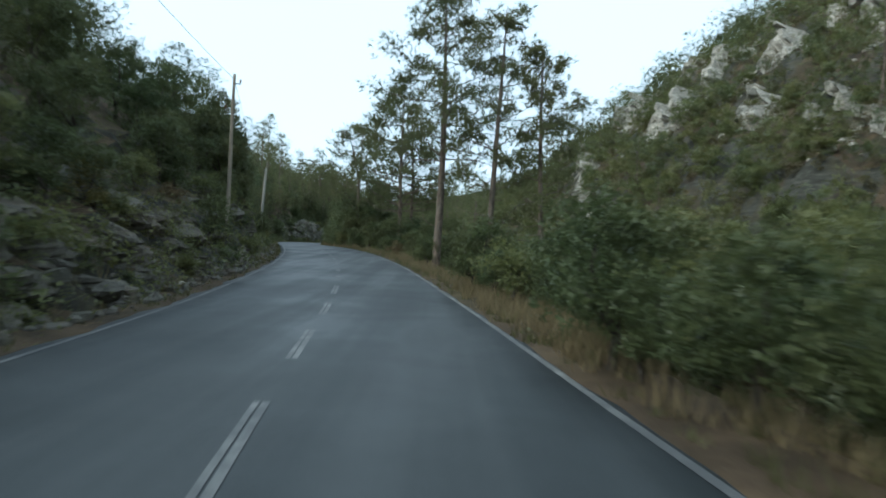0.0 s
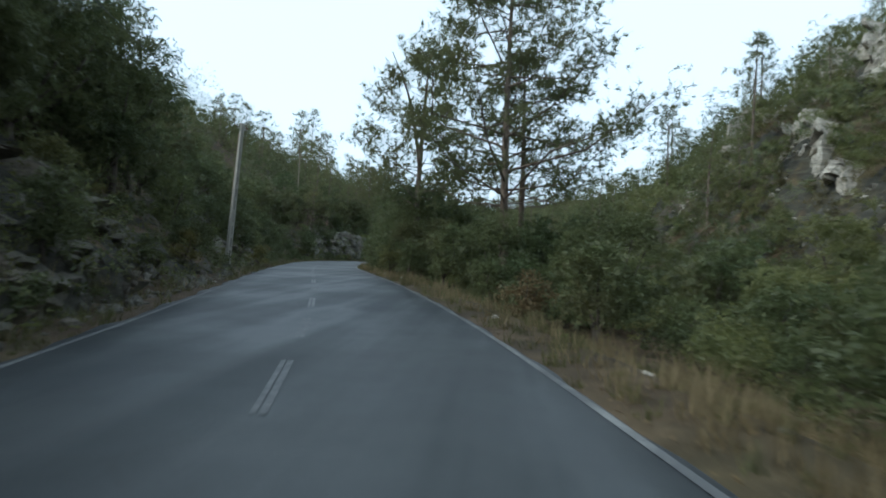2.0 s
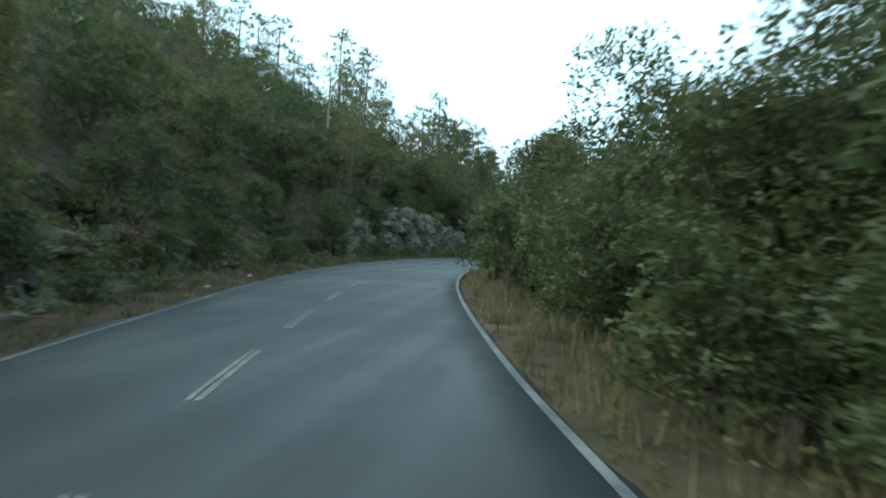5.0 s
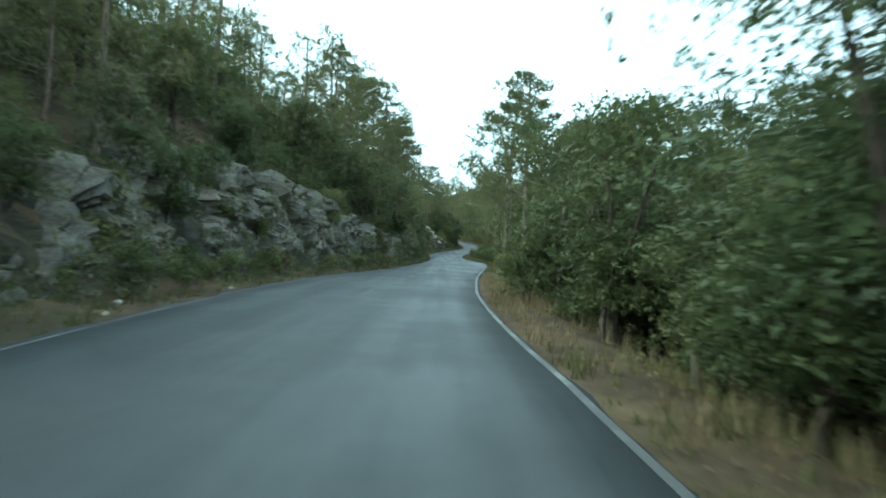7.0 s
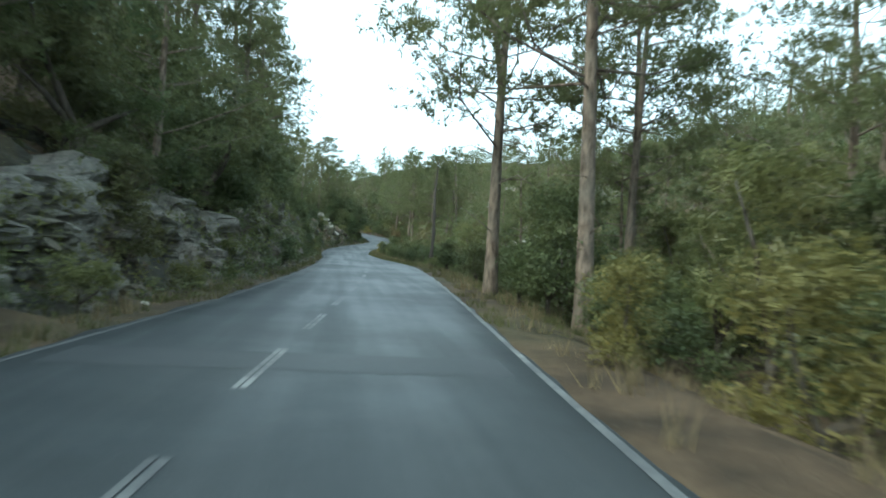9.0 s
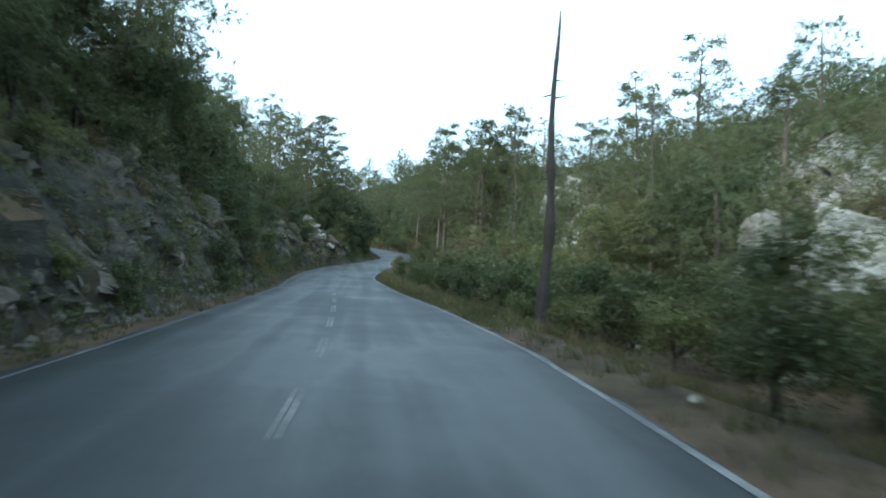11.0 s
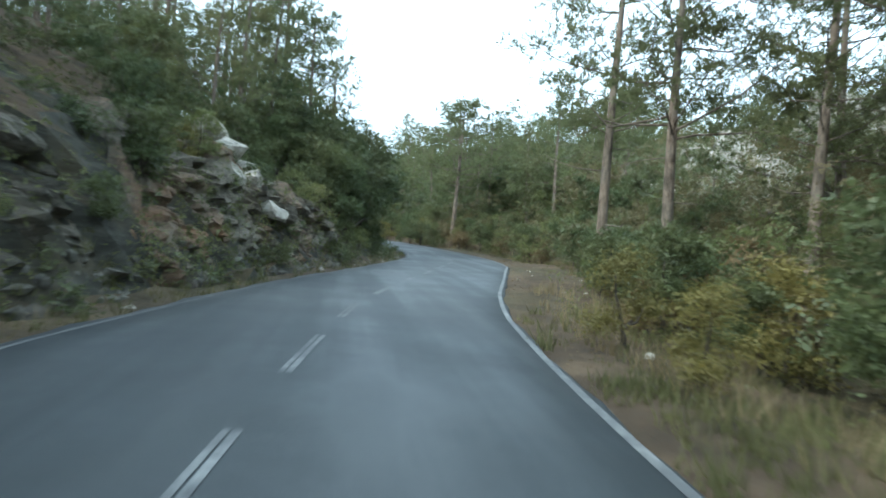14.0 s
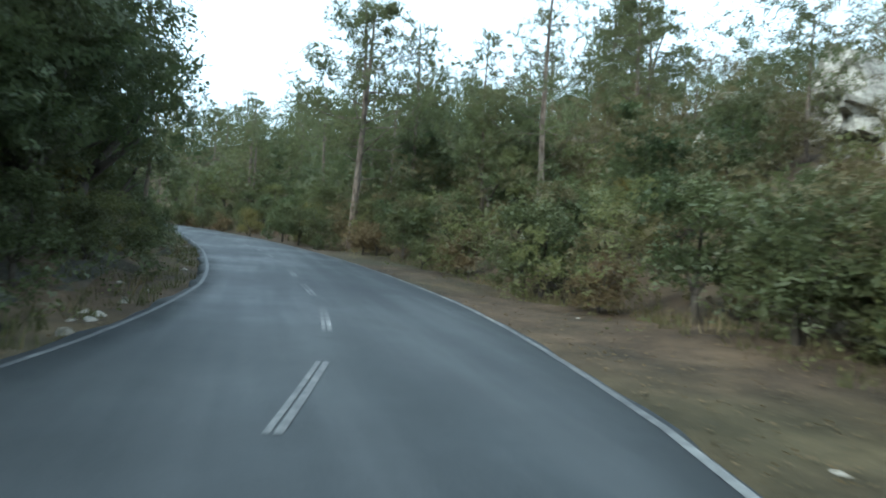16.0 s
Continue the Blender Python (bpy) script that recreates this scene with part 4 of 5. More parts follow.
NEAR_OAKS += [(47.0, -7.2, 1.05, 70), (49.5, -8.0, 1.15, 160), (45.0, -8.9, 1.2, 250)]
NEAR_OAKS += [(49.5, 6.6, 0.78, 40), (51.6, 8.2, 0.9, 160), (46.8, 8.8, 0.85, 280), (53.6, 6.8, 0.85, 350)]
NEAR_OAKS += [(37.0, -6.8, 0.95, 11), (40.0, -7.4, 1.1, 88), (43.5, -7.8, 1.05, 143), (34.5, -7.8, 1.0, 287)]
NEAR_OAKS += [(99.5, 5.6, 1.15, 20), (103.5, 6.2, 1.2, 100), (96.0, 6.4, 1.15, 210), (108.0, 7.0, 1.1, 300), (113.6, 5.6, 1.0, 15), (68.5, 5.2, 1.0, 60), (72.0, 5.6, 1.0, 170)]
NEAR_OAKS += [(50.0, 5.4, 0.8, 33), (53.5, 5.2, 0.75, 99), (56.5, 5.6, 0.8, 150), (60.0, 5.0, 0.85, 210), (47.0, 7.2, 0.8, 280), (57.5, 7.8, 0.9, 340), (65.0, 6.0, 0.95, 12)]
for s, n, scale, turn in NEAR_OAKS:
    OAKS.plant(2 if n < 0 else 4 + int(s) % 2, s, n, scale, turn, 0.3)

# a thicket of yellow broom, and one yellow bush on the far verge
for s, n, which, scale, turn in [(26.4, 3.2, 2, 0.6, 10), (27.6, 3.0, 0, 0.6, 90), (116.5, 5.0, 2, 0.9, 0), (119.2, 5.4, 4, 1.8, 60), (122.0, 4.6, 4, 1.8, 130), (115.2, 6.8, 2, 1.3, 77), (120.0, 7.2, 4, 1.9, 17), (124.5, 6.4, 4, 1.7, 222), (125.0, 4.0, 4, 1.2, 200), (127.5, 3.1, 4, 0.9, 270),
                                 (121.5, 6.5, 4, 1.6, 310), (72.0, -6.0, 4, 0.7, 40), (83.0, 5.2, 5, 1.0, 10), (90.2, 4.4, 5, 2.1, 40), (199.5, 4.8, 2, 1.1, 0), (202.0, 4.8, 4, 1.1, 50), (196.5, 5.0, 5, 0.9, 99), (204.5, 5.4, 5, 1.3, 170), (212.4, 5.0, 5, 0.95, 33), (213.4, 4.9, 4, 0.7, 133), (215.6, 7.4, 2, 0.8, 200), (217.0, 6.6, 2, 0.9, 300), (218.6, 7.2, 2, 1.0, 111), (210.6, 7.6, 2, 0.9, 66), (204.6, 4.3, 2, 0.85, 12), (206.6, 4.7, 2, 0.9, 100), (208.6, 5.2, 2, 0.85, 190)]:
    SHRUBS.plant(which, s, n, scale, turn, 0.3 * scale if which == 4 else 0.05)


# ---- rocks ----
def stone_mesh(seed, flat=0.7, facets=11):
    """An angular broken stone about 1 m across."""
    rng = np.random.default_rng(seed)
    bm = bmesh.new()
    bmesh.ops.create_icosphere(bm, subdivisions=2, radius=0.75)
    planes = [(Vector(rng.normal(size=3)).normalized(), rng.uniform(0.24, 0.48)) for _ in range(facets)]
    for v in bm.verts:
        for n, d in planes:
            over = v.co.dot(n) - d
            if over > 0:
                v.co -= n * over
        v.co += Vector(rng.normal(size=3)) * 0.012
        v.co.z *= flat
    me = bpy.data.meshes.new("rock")
    bm.to_mesh(me)
    bm.free()
    return me


GREY_STONES = [stone_mesh(60 + i, 0.38 + 0.14 * (i % 4), 14) for i in range(6)]
PALE_STONES = [stone_mesh(80 + i, 0.65 + 0.1 * (i % 3)) for i in range(4)]
WALL_STONES = [stone_mesh(100 + i, 0.9, 9) for i in range(5)]
for me in WALL_STONES:
    me.materials.append(TAN_ROCK)
BANK_STONES = GREY_STONES[2:] + WALL_STONES
for me in GREY_STONES:
    me.materials.append(GREY_ROCK)
for me in PALE_STONES:
    me.materials.append(PALE_ROCK)


def face_height(s):
    """Height of the cut rock face along the left bank."""
    return np.interp(s, [6, 20, 30, 42, 56, 64, 74, 86, 100, 106, 113, 121, 130, 144, 150, 160, 172, 184, 196, 208, 216, 222],
                     [1.1, 1.9, 2.7, 1.8, 0.9, 2.8, 1.2, 0.8, 1.4, 2.7, 3.0, 3.5, 2.2, 1.6, 2.8, 3.4, 3.5, 2.5, 2.8, 3.0, 2.2, 0.8])


def verge_width(s):
    return np.interp(s, [-60, 50, 60, 90, 104, 130, 150, 200, 340], [1.0, 1.0, 1.6, 2.2, 2.6, 1.8, 1.2, 1.4, 1.4])


def cells(rng, u, v, du, dv):
    """For every place the number of the nearest seed of a jittered net, the offset from it and the gap to the next one."""
    nu, nv = int(u.max() / du) + 3, int(v.max() / dv) + 3
    cu = (np.arange(nu)[:, None] - 0.5 + rng.uniform(-0.42, 0.42, (nu, nv))) * du
    cv = (np.arange(nv)[None, :] - 0.5 + rng.uniform(-0.42, 0.42, (nu, nv))) * dv
    iu, iv = (u / du + 0.5).astype(int), (v / dv + 0.5).astype(int)
    first, second = np.full(u.shape, 9e9), np.full(u.shape, 9e9)
    own, ou, ov = np.zeros(u.shape, int), np.zeros(u.shape), np.zeros(u.shape)
    for a in (-1, 0, 1):
        for b in (-1, 0, 1):
            p, q = np.clip(iu + a, 0, nu - 1), np.clip(iv + b, 0, nv - 1)
            eu, ev = u - cu[p, q], v - cv[p, q]
            d = np.hypot(eu / du, ev / dv)
            near = d < first
            second = np.where(near, first, np.minimum(second, d))
            own, ou, ov = np.where(near, p * nv + q, own), np.where(near, eu, ou), np.where(near, ev, ov)
            first = np.where(near, d, first)
    return own, ou, ov, second - first, nu * nv


def rock_face(seed, s0, s1, label, material, block=(1.5, 0.75), lean=0.30, stones=None, count=0, jut=0.42, tilt=(0.22, 0.30)):
    """A fissured rock face along the left bank: beds and joints cut into one broken wall, loose blocks at its foot and on its ledges."""
    rng = np.random.default_rng(seed)
    step = 0.15
    ss = np.arange(s0, s1 + step, step)
    rise = np.arange(0, 1.0001, 1 / 26)
    top = face_height(ss) * (1 + 0.16 * np.sin(ss * 1.3 + seed) + 0.12 * np.sin(ss * 2.9)) * np.clip(np.minimum(ss - s0, s1 - ss) / 2.0, 0.15, 1)
    S, Q = np.meshgrid(ss, rise, indexing="ij")
    H = Q * top[:, None]
    slant = 0.22 * H + 0.30 * np.sin(H * 2.1 + S * 0.7)
    u, v = S - s0 + slant + 1.0, H + 0.10 * np.sin(S * 1.9) + 0.06 * (S - s0) % 0.9 + 0.3
    own, ou, ov, gap, m = cells(rng, u, v, *block)
    out = rng.uniform(-jut, jut, m)[own] + ou * rng.normal(0, tilt[0], m)[own] + ov * rng.normal(0, tilt[1], m)[own]
    out -= 0.22 * np.clip(1 - gap / 0.10, 0, 1)
    own2, ou2, ov2, gap2, m2 = cells(rng, u + 0.1 * np.sin(v * 5), v, block[0] * 0.3, block[1] * 0.34)
    out += rng.uniform(-0.11, 0.11, m2)[own2] + ou2 * rng.normal(0, 0.2, m2)[own2] + ov2 * rng.normal(0, 0.25, m2)[own2] - 0.06 * np.clip(1 - gap2 / 0.12, 0, 1)
    out += rng.normal(size=out.shape) * 0.015
    e = verge_width(ss)[:, None] + 0.15 + lean * H - out * np.clip(np.minimum(S - s0, s1 - S) / 1.5, 0.1, 1)
    e = np.maximum(e, 0.55)
    # the crest runs back into the slope
    for back, lift in ((0.55, 0.10), (1.4, 0.0), (2.6, -0.5)):
        e = np.concatenate([e, e[:, 26:27] + back], 1)
        H = np.concatenate([H, H[:, 26:27] + lift + 0.08 * rng.normal(size=(len(ss), 1))], 1)
    H[:, 0] -= 0.45
    w = H.shape[1]
    S = np.repeat(ss[:, None], w, 1)
    mid = (s0 + s1) / 2
    base = Vector(ground_at(mid, float(left_edge(mid)) - 1.2))
    root = thing("rock_outcrop", label, "rock", "rock faces of the cut bank")
    root.location = base
    P = (place(S, left_edge(S) - e, H) - np.array(base)).reshape(-1, 3)
    f = [(a * w + b, a * w + b + 1, (a + 1) * w + b + 1, (a + 1) * w + b) for a in range(len(ss) - 1) for b in range(w - 1)]
    part("face", mesh_of("face", P, f, material), root)
    for _ in range(count):
        a, b = int(rng.integers(4, len(ss) - 4)), int(26 * rng.uniform(0, 1) ** 2.0)
        k = rng.uniform(0.22, 0.62)
        ob = new("block", stones[int(rng.integers(0, len(stones)))])
        ob.parent = root
        ob.matrix_basis = Matrix.LocRotScale(Vector(P[a * w + b]), Euler((radians(rng.uniform(-15, 25)), radians(rng.uniform(-14, 14)), rng.uniform(0, 6.28))),
                                             Vector((k * rng.uniform(0.9, 1.6), k * rng.uniform(0.8, 1.2), k * rng.uniform(0.6, 1.1))))
    world = P + np.array(base)
    return world.reshape(len(ss), w, 3)[:, :27]


FACES = [
    rock_face(1, 6, 20, "broken grey limestone half hidden by undergrowth", TAN_ROCK, (1.1, 0.5), 0.5, GREY_STONES, 10),
    rock_face(2, 20, 44, "layered grey-brown rock face above the verge", TAN_ROCK, (2.2, 0.42), 0.55, GREY_STONES, 26, 0.34),
    rock_face(3, 57, 73, "tumbled grey slabs on the bank", GREY_ROCK, (1.6, 0.36), 0.75, GREY_STONES, 40, 0.4),
    rock_face(4, 74, 88, "low grey rocks behind weeds", GREY_ROCK, (1.1, 0.5), 0.7, GREY_STONES, 12),
    rock_face(5, 102.5, 143.5, "tall fissured grey limestone face", WALL_ROCK, (0.72, 0.85), 0.12, WALL_STONES, 30, 0.30, (0.16, 0.08)),
    rock_face(7, 143, 165, "dark rough rock bank under trees", TAN_ROCK, (0.55, 1.2), 0.42, BANK_STONES, 34, 0.34),
    rock_face(8, 164.5, 183, "dark rough rock bank under trees", TAN_ROCK, (0.65, 1.1), 0.36, BANK_STONES, 26, 0.34),
    rock_face(9, 182.5, 205, "rubbly grey-brown rock bank", TAN_ROCK, (0.95, 0.55), 0.42, BANK_STONES, 40, 0.3),
    rock_face(10, 204.5, 222, "rust-stained grey rock bank", RUST_ROCK, (0.8, 0.7), 0.36, BANK_STONES, 26, 0.3),
]


def ledge_growth(seed):
    """Tufts and hanging leaves rooted in the joints of the rock faces."""
    rng = np.random.default_rng(seed)
    pieces = []
    for grid in FACES:
        rows, cols, _ = grid.shape
        for _ in range(int(rows * 1.0)):
            a, b = int(rng.integers(2, rows - 2)), int(rng.integers(0, cols))
            r = rng.uniform(0.12, 0.42) * (1.25 if b > 20 or b < 5 else 0.8)
            pieces.append(grid[a, b] + rng.normal(size=(int(30 + 70 * r), 3)) * np.array([r, r, r * 0.75]))
    v, f = leaves(rng, np.concatenate(pieces), 0.15, 0.6, 0.3)
    return tagged(new("ledge_growth", mesh_of("ledge_growth", v, f, MASTIC)), "small green tufts growing from joints in the rock", "plants", kind="stuff")


ledge_growth(58)


def rubble(seed):
    """Small broken stone lying all over the cut bank."""
    rng = np.random.default_rng(seed)
    bm = bmesh.new()
    bmesh.ops.create_icosphere(bm, subdivisions=1, radius=0.5)
    base = np.array([v.co[:] for v in bm.verts])
    tris = np.array([[v.index for v in f.verts] for f in bm.faces])
    bm.free()
    m = 2200
    s = rng.uniform(6, 224, m)
    e = verge_width(s) - 0.55 + 0.9 * rng.uniform(0, 1, m) ** 1.5
    at = ground_at(s, left_edge(s) - e)
    size = rng.uniform(0.08, 0.34, m)[:, None, None] * rng.uniform(0.6, 1.5, (m, 1, 3))
    v = at[:, None] + base[None] * rng.uniform(0.6, 1.25, (m, len(base), 1)) * size
    f = (tris[None] + (np.arange(m) * len(base))[:, None, None]).reshape(-1, 3)
    return tagged(new("rock_rubble", mesh_of("rock_rubble", v.reshape(-1, 3), f.tolist(), GREY_ROCK)), "dark broken stone covering the cut bank", "rubble", kind="stuff")


rubble(57)


def boulder(s, n, h, size, seed, label, meshes, squash=1.0):
    rng = np.random.default_rng(seed)
    ob = new("boulder", meshes[int(rng.integers(0, len(meshes)))])
    p = place(s, n, h) if h is not None else ground_at(s, n)
    ob.matrix_world = Matrix.LocRotScale(Vector(p), Euler((rng.uniform(-0.25, 0.25), rng.uniform(-0.25, 0.25), rng.uniform(0, 6.28))), Vector((size, size * rng.uniform(0.7, 1.1), size * squash)))
    return tagged(ob, label, "rock", "pale boulders")


for s, n, h, size in [(212.9, -7.5, 3.5, 1.7), (212.3, -6.3, 2.5, 1.6), (212.5, -5.6, 1.7, 1.1), (211.0, -6.8, 2.8, 1.4), (213.5, -8.3, 4.2, 1.6), (213.2, -6.8, 3.0, 1.2)]:
    boulder(s, n, h, size, int(s * 10 + n), "pale weathered limestone boulder on the bank", PALE_STONES)


def crag(s, n, size, seed):
    """A pale crag: a bedded, jointed wall of rock standing out of the hillside, with fallen blocks below it."""
    rng = np.random.default_rng(seed)
    base = Vector(ground_at(s, n))
    root = thing("rock_crag", "pale limestone crag jutting from the scrub hillside", "rock", "pale crags of the hillside")
    root.location = base
    step = 0.09 * size
    uu = np.arange(-1.3 * size, 1.3 * size + step, step)
    rise = np.linspace(0, 1, 16)
    crest = size * (0.75 + 0.35 * np.sin(uu * 2.1 / size + seed) + 0.25 * rng.normal(size=len(uu)).cumsum() / 6) * np.clip(1 - (np.abs(uu) / (1.35 * size)) ** 2, 0.05, 1)
    crest = np.clip(crest, 0.1 * size, 1.4 * size)
    U, Q = np.meshgrid(uu, rise, indexing="ij")
    H = Q * crest[:, None]
    own, ou, ov, gap, m = cells(rng, U + 1.4 * size + 0.4 * H, H + 0.1 * size, 0.62 * size, 0.34 * size)
    out = rng.uniform(-0.3, 0.3, m)[own] * size + ou * rng.normal(0, 0.35, m)[own] + ov * rng.normal(0, 0.35, m)[own] - 0.12 * size * np.clip(1 - gap / 0.14, 0, 1)
    out += rng.normal(size=out.shape) * 0.02 * size
    turn = rng.uniform(0.1, 0.8)
    S = s + U * math.cos(turn)
    N = n + U * math.sin(turn) * 0.6 + 0.25 * H - out
    G = ground_h(np.full_like(U, 1.0) * (s + U * math.cos(turn)), n + U * math.sin(turn) * 0.6) - 0.35 * size
    P = place(S, N, G + H * 1.5)
    for back in (0.5, 1.3):
        P = np.concatenate([P, place(S[:, -1:], N[:, -1:] + back * size, G[:, -1:] + H[:, -1:] * 1.45 - 0.1 * size * back)], 1)
    w = P.shape[1]
    f = [(a * w + b, a * w + b + 1, (a + 1) * w + b + 1, (a + 1) * w + b) for a in range(len(uu) - 1) for b in range(w - 1)]
    part("face", mesh_of("face", (P - np.array(base)).reshape(-1, 3), f, PALE_ROCK), root)
    for _ in range(int(3 + size * 2)):
        ds, dn = rng.uniform(-1.4, 1.4) * size, -rng.uniform(0.1, 0.9) * size
        k = size * rng.uniform(0.10, 0.28)
        ob = new("block", PALE_STONES[int(rng.integers(0, len(PALE_STONES)))])
        ob.parent = root
        ob.matrix_basis = Matrix.LocRotScale(Vector(ground_at(s + ds, n + dn)) - base, Euler((rng.uniform(-0.3, 0.3), rng.uniform(-0.3, 0.3), rng.uniform(0, 6.28))), Vector((k, k * rng.uniform(0.6, 1.0), k * rng.uniform(0.6, 1.1))))
    return root


for s, n, size in PALE_CRAGS + HILL_CRAGS:
    crag(s, n, size, int(s * 10 + n))


def hillside_rocks():
    rng = np.random.default_rng(9)
    for _ in range(12):
        s0, n0 = rng.uniform(40, 135), rng.uniform(28, 95)
        for _ in range(9):
            s, n = s0 + rng.normal() * 3.0, n0 + rng.normal() * 3.5
            boulder(s, n, float(ground_h(s, n)) + 0.25, rng.uniform(0.5, 1.5), int(rng.integers(1e6)), "pale crag jutting from the scrub hillside", PALE_STONES, rng.uniform(0.9, 1.7))


hillside_rocks()


# ---- grass and small plants of the verges ----
def verge_grass(name, label, seed, spans, material, height, width):
    rng = np.random.default_rng(seed)
    roots, ways, tall = [], [], []
    for s0, s1, side, e0, e1, per in spans:
        m = int((s1 - s0) * (e1 - e0) * per / 7)
        s, e = rng.uniform(s0, s1, m), rng.uniform(e0, e1, m)
        n = np.where(side > 0, right_edge(s) + e, left_edge(s) - e)
        p = ground_at(s, n)
        k = 14
        rr = np.repeat(p, k, 0) + np.concatenate([rng.normal(size=(m * k, 2)) * 0.07, np.full((m * k, 1), -0.03)], 1)
        w = np.concatenate([rng.normal(size=(m * k, 2)) * 0.28, np.ones((m * k, 1))], 1)
        roots.append(rr)
        ways.append(w * np.repeat(rng.uniform(0.45, 1.25, m), k)[:, None])
    roots, ways = np.concatenate(roots), np.concatenate(ways)
    v, f = blades(rng, roots, ways, height, width)
    return tagged(new(name, mesh_of(name, v, f, material)), label, "grass", kind="stuff")


verge_grass("dry_grass", "tall straw-coloured dry grass along the verge", 51,
            [(1, 40, 1, 0.4, 3.2, 26), (6, 14, 1, 0.3, 1.6, 170), (14, 34, 1, 0.4, 3.0, 45), (40, 80, 1, 0.3, 2.4, 30), (80, 130, 1, 0.2, 2.0, 18), (104, 122, 1, 0.2, 1.6, 34),
             (130, 200, 1, 0.5, 2.6, 18), (196, 212, 1, 0.8, 2.6, 24), (210, 258, 1, 2.6, 4.6, 22), (4, 258, -1, 0.3, 1.6, 5)], DRY_GRASS, 0.38, 0.015)
verge_grass("green_grass", "short green weeds and grass beside the asphalt", 52,
            [(4, 260, -1, 0.1, 3.0, 34), (1, 100, 1, 0.1, 3.4, 34), (130, 206, 1, 0.1, 3.4, 34), (206, 262, 1, 2.6, 4.6, 30), (164, 200, 1, 0.1, 3.2, 90)], GREEN_GRASS, 0.22, 0.02)


def weeds(seed):
    rng = np.random.default_rng(seed)
    pieces = []
    for s0, s1, side, e0, e1, per in [(4, 260, -1, 0.5, 6.5, 1.1), (4, 260, 1, 0.9, 8.0, 0.6)]:
        for _ in range(int((s1 - s0) * (e1 - e0) * per)):
            s, e = rng.uniform(s0, s1), rng.uniform(e0, e1)
            n = float(right_edge(s)) + e if side > 0 else float(left_edge(s)) - e
            pieces.append(ground_at(s, n) + rng.normal(size=(16, 3)) * np.array([0.22, 0.22, 0.10]) + np.array([0, 0, 0.14]))
    v, f = leaves(rng, np.concatenate(pieces), 0.11, 0.5)
    return tagged(new("weeds", mesh_of("weeds", v, f, MASTIC)), "low leafy weeds and seedlings covering the banks", "plants", kind="stuff")


weeds(53)


def leaf_litter(seed):
    """Fallen leaves and needles lying flat on the verge."""
    rng = np.random.default_rng(seed)
    pts = []
    for s0, s1, side, e0, e1, per in [(30, 82, 1, 0.1, 2.6, 60), (84, 112, 1, 0.1, 1.6, 50), (200, 240, 1, 0.1, 3.6, 50), (8, 262, -1, 0.1, 1.2, 20)]:
        m = int((s1 - s0) * (e1 - e0) * per)
        s, e = rng.uniform(s0, s1, m), rng.uniform(e0, e1, m)
        n = np.where(side > 0, right_edge(s) + e, left_edge(s) - e)
        pts.append(ground_at(s, n) + np.array([0, 0, 0.03]))
    v, f = leaves(rng, np.concatenate(pts), 0.09, 0.6)
    mid = v.reshape(-1, 3, 3).mean(1, keepdims=True)
    v = (mid + (v.reshape(-1, 3, 3) - mid) * np.array([1, 1, 0.25])).reshape(-1, 3)
    return tagged(new("leaf_litter", mesh_of("leaf_litter", v, f, RUSSET)), "fallen brown leaves lying on the verge", "litter", kind="stuff")


leaf_litter(56)


def verge_stones():
    rng = np.random.default_rng(54)
    for s0, s1, side, e0, e1, count in [(6, 100, -1, 0.3, 1.2, 36), (100, 250, -1, 0.3, 1.4, 46), (30, 80, 1, 0.5, 1.6, 16), (150, 225, 1, 0.6, 2.0, 12), (217, 232, -1, 0.2, 0.8, 14), (206, 232, 1, 0.3, 2.8, 9)]:
        for _ in range(count):
            s, e = rng.uniform(s0, s1), rng.uniform(e0, e1)
            n = float(right_edge(s)) + e if side > 0 else float(left_edge(s)) - e
            k = rng.uniform(0.08, 0.26)
            ob = new("stone", PALE_STONES[int(rng.integers(0, 4))])
            ob.matrix_world = Matrix.LocRotScale(Vector(ground_at(s, n)), Euler((0, 0, rng.uniform(0, 6.28))), Vector((k, k * 0.8, k * 0.7)))
            tagged(ob, "small pale loose stone lying on the verge", "stone", "loose verge stones")


verge_stones()
boulder(213.6, 6.6, None, 2.6, 77, "big grey weathered boulder half hidden in scrub", WALL_STONES, 0.9)


# ---- poles and line ----
def box(x0, x1, y0, y1, z0, z1):
    v = np.array([(x, y, z) for z in (z0, z1) for y in (y0, y1) for x in (x0, x1)], float)
    return v, [(0, 2, 3, 1), (4, 5, 7, 6), (0, 1, 5, 4), (2, 6, 7, 3), (0, 4, 6, 2), (1, 3, 7, 5)]


def insulator(parent, x, z):
    bracket = part("bracket", mesh_of("bracket", *box(min(0, x), max(0, x), -0.02, 0.02, z - 0.02, z + 0.02), STEEL), parent, "galvanised bracket")
    v, f = tube([(x, 0, z + 0.02), (x, 0, z + 0.06), (x, 0, z + 0.08), (x, 0, z + 0.13), (x, 0, z + 0.16)], [0.02, 0.045, 0.025, 0.04, 0.015], 10)
    part("insulator", mesh_of("insulator", v, f, GLAZE, True), bracket, "brown glazed insulator")


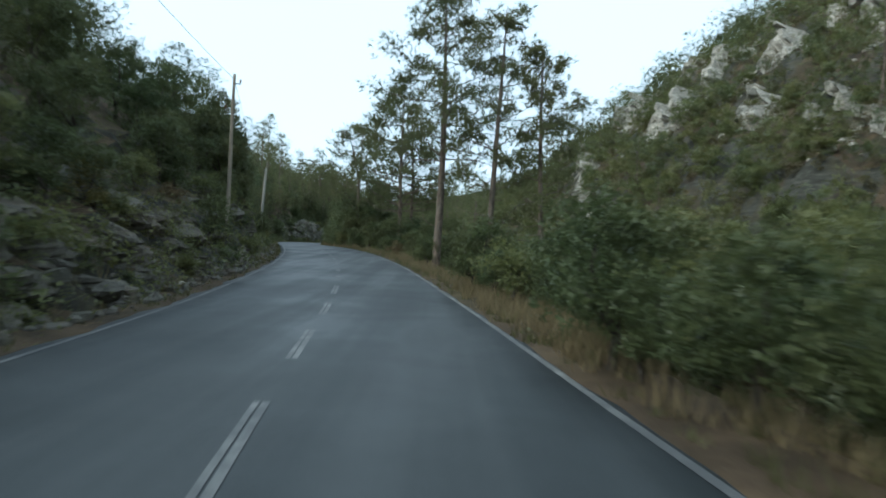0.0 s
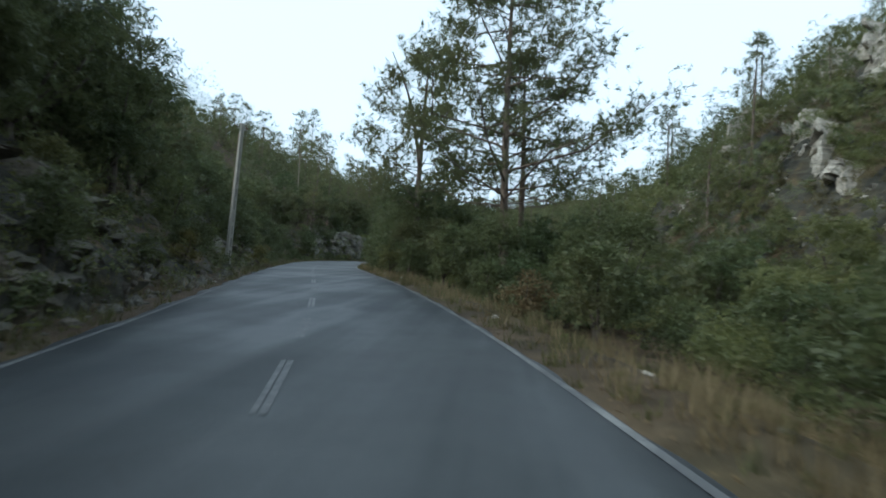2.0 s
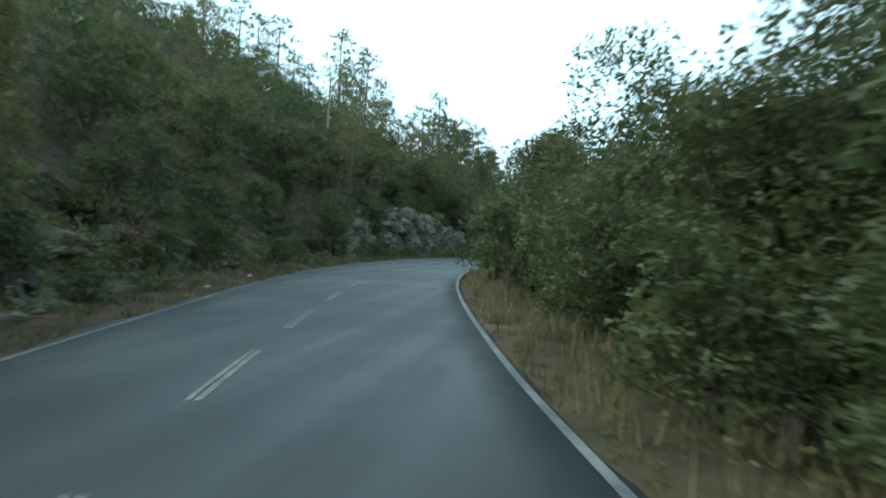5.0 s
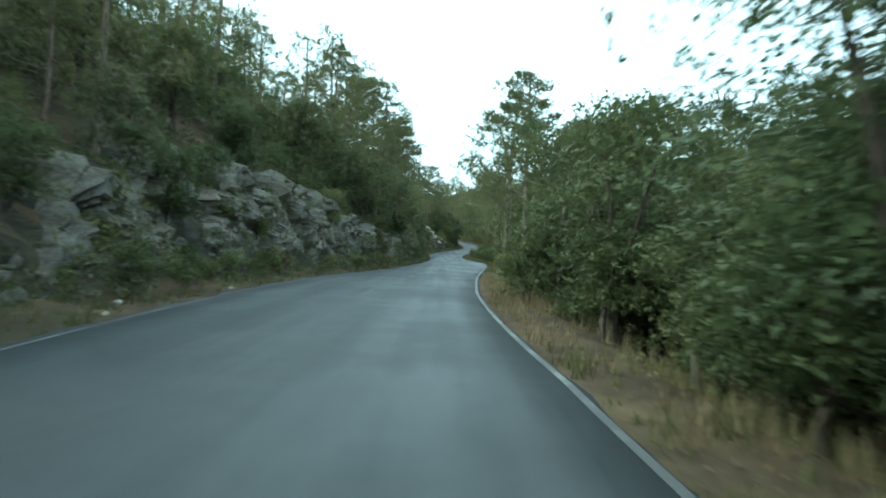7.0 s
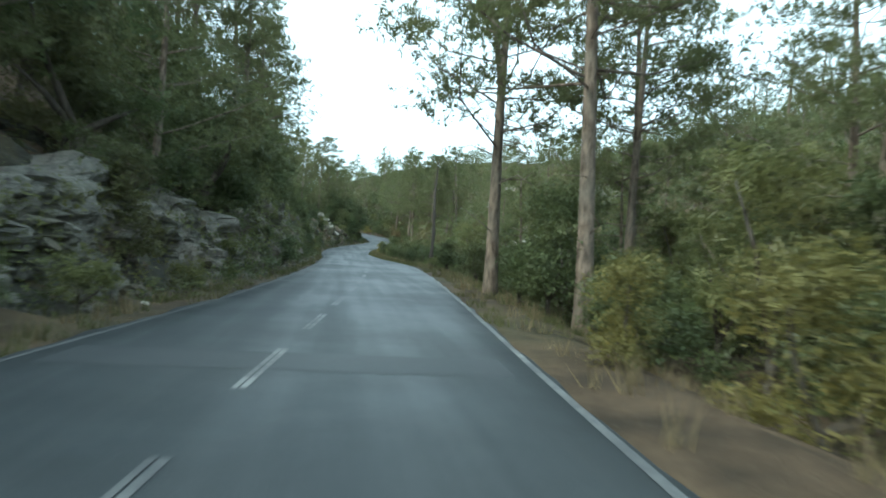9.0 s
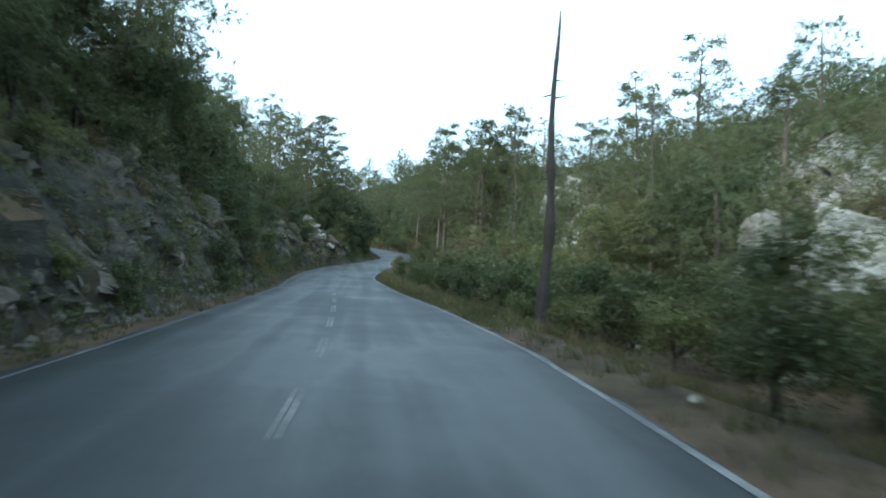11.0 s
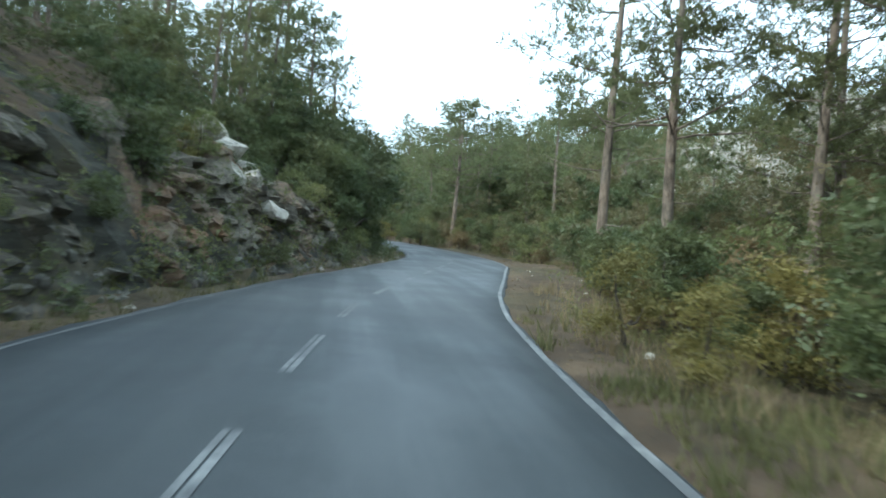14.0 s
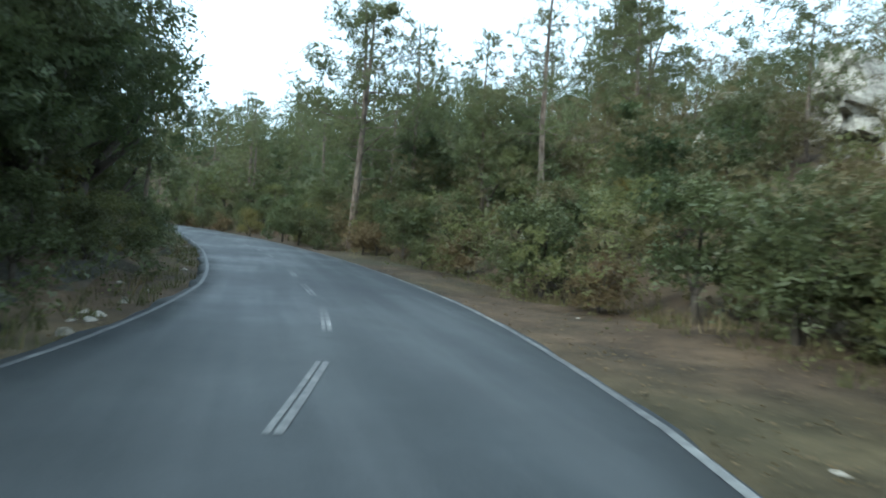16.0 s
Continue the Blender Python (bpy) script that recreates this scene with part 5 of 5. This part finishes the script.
def round_pole(s, n, height, radius, material, lean, label):
    root = thing("utility_pole", label, "pole", "line poles")
    zs = np.linspace(-0.5, height, 12)
    pts = np.stack([0.012 * np.sin(zs * 0.9), 0.012 * np.cos(zs * 0.7), zs], 1)
    part("shaft", mesh_of("shaft", *tube(pts, np.linspace(radius, radius * 0.62, 12), 12), material, True), root)
    insulator(root, -0.28, height - 1.3)
    insulator(root, 0.22, height - 0.35)
    x, y, z = ground_at(s, n)
    root.matrix_world = pose(x, y, z, lean[0], lean[1], 0)
    return root


def notched_pole(s, n, height, lean):
    """A square concrete pole with climbing recesses down one face."""
    root = thing("utility_pole", "square weathered concrete pole with climbing recesses", "pole", "line poles")
    bm = bmesh.new()
    w0, w1 = 0.12, 0.08
    rings, recessed = [], []
    zs = [-0.5]
    while zs[-1] < height - 0.6:
        zs += [zs[-1] + 0.16, zs[-1] + 0.55]
    zs.append(height)
    for z in zs:
        a = w0 + (w1 - w0) * max(z, 0) / height
        rings.append([bm.verts.new((x * a, y * a * 0.62, z)) for x, y in ((-1, 1), (-0.4, 1), (0.4, 1), (1, 1), (1, -1), (-1, -1))])
    for i, (lo, hi) in enumerate(zip(rings[:-1], rings[1:])):
        for j in range(6):
            f = bm.faces.new((lo[j], hi[j], hi[(j + 1) % 6], lo[(j + 1) % 6]))
            if j == 1 and i % 2 == 1:
                recessed.append(f)
    bm.faces.new(rings[-1])
    bmesh.ops.recalc_face_normals(bm, faces=bm.faces)
    bmesh.ops.inset_individual(bm, faces=recessed, thickness=0.012, depth=-0.07)
    me = bpy.data.meshes.new("shaft")
    bm.to_mesh(me)
    bm.free()
    me.materials.append(POLE_CONCRETE)
    part("shaft", me, root)
    part("face_board", mesh_of("face_board", *box(-0.09, 0.09, -0.10, -0.07, -0.3, height * 0.93), STAINED), root, "brown stained face")
    insulator(root, -0.3, height - 0.25)
    insulator(root, 0.3, height - 0.25)
    x, y, z = ground_at(s, n)
    root.matrix_world = pose(x, y, z, lean[0], lean[1], 0) @ pose(0, 0, 0, 0, 0, -112)
    return root


round_pole(23.5, -4.75, 6.0, 0.085, POLE_WOOD, (0, 0.6), "slim weathered wooden pole on the bank")
notched_pole(56.3, -5.05, 6.3, (0, 3.0))
round_pole(112.0, -13.0, 7.0, 0.10, POLE_WOOD, (0, 0.5), "slim pale wooden pole among the trees")


def dead_tree(s, n, height, radius, seed, lean, label):
    """A bare splintered trunk with stubs of its limbs."""
    rng = np.random.default_rng(seed)
    root = thing("dead_tree", label, "tree", "dead trunks")
    zs = np.linspace(-0.4, height, 26)
    pts = np.stack([0.05 * np.sin(zs * 1.1 + seed), 0.05 * np.cos(zs * 0.8), zs], 1)
    q = np.clip(zs / height, 0, 1)
    rad = radius * (1 - q) ** 0.6 * (1 + 0.18 * rng.normal(size=26)) + 0.012
    part("trunk", mesh_of("trunk", *tube(pts, np.abs(rad), 9), DARK_WOOD), root)
    for k in range(13):
        z = rng.uniform(height * 0.35, height * 0.95)
        az = rng.uniform(0, 6.28)
        ln = rng.uniform(0.08, 0.45)
        at = np.array([np.interp(z, zs, pts[:, i]) for i in range(3)])
        tip = at + np.array([math.cos(az) * ln, math.sin(az) * ln, rng.uniform(-0.1, 0.15)])
        part("stub", mesh_of("stub", *tube([at, tip], [0.03, 0.008], 5), DARK_WOOD), root)
    x, y, z = ground_at(s, n)
    root.matrix_world = pose(x, y, z, lean[0], lean[1], 0)
    return root


dead_tree(116.0, 5.0, 7.6, 0.10, 3, (0, 0.5), "dark splintered dead trunk rising from the oaks")
dead_tree(166.0, 4.65, 8.4, 0.14, 5, (0, 1.2), "tall dark dead trunk standing among shrubs")


def wire(name, a, b, sag):
    cu = bpy.data.curves.new(name, "CURVE")
    cu.dimensions, cu.bevel_depth, cu.bevel_resolution = "3D", 0.007, 1
    sp = cu.splines.new("POLY")
    sp.points.add(23)
    for i, p in enumerate(sp.points):
        u = i / 23
        q = Vector(a).lerp(Vector(b), u)
        p.co = (q.x, q.y, q.z - sag * 4 * u * (1 - u), 1)
    cu.materials.append(CABLE)
    return tagged(new(name, cu), "thin dark overhead line strung between poles", "cable", "overhead lines")


tops = [ground_at(-22, -6.0) + (0, 0, 6.5), ground_at(23.5, -4.75) + (0.06, 0, 5.8), ground_at(56.3, -4.95) + (0.3, 0, 6.2), ground_at(112.0, -13.0) + (0, 0, 6.7)]
for a, b in zip(tops[:-1], tops[1:]):
    wire("overhead_line", a, b, 0.9)
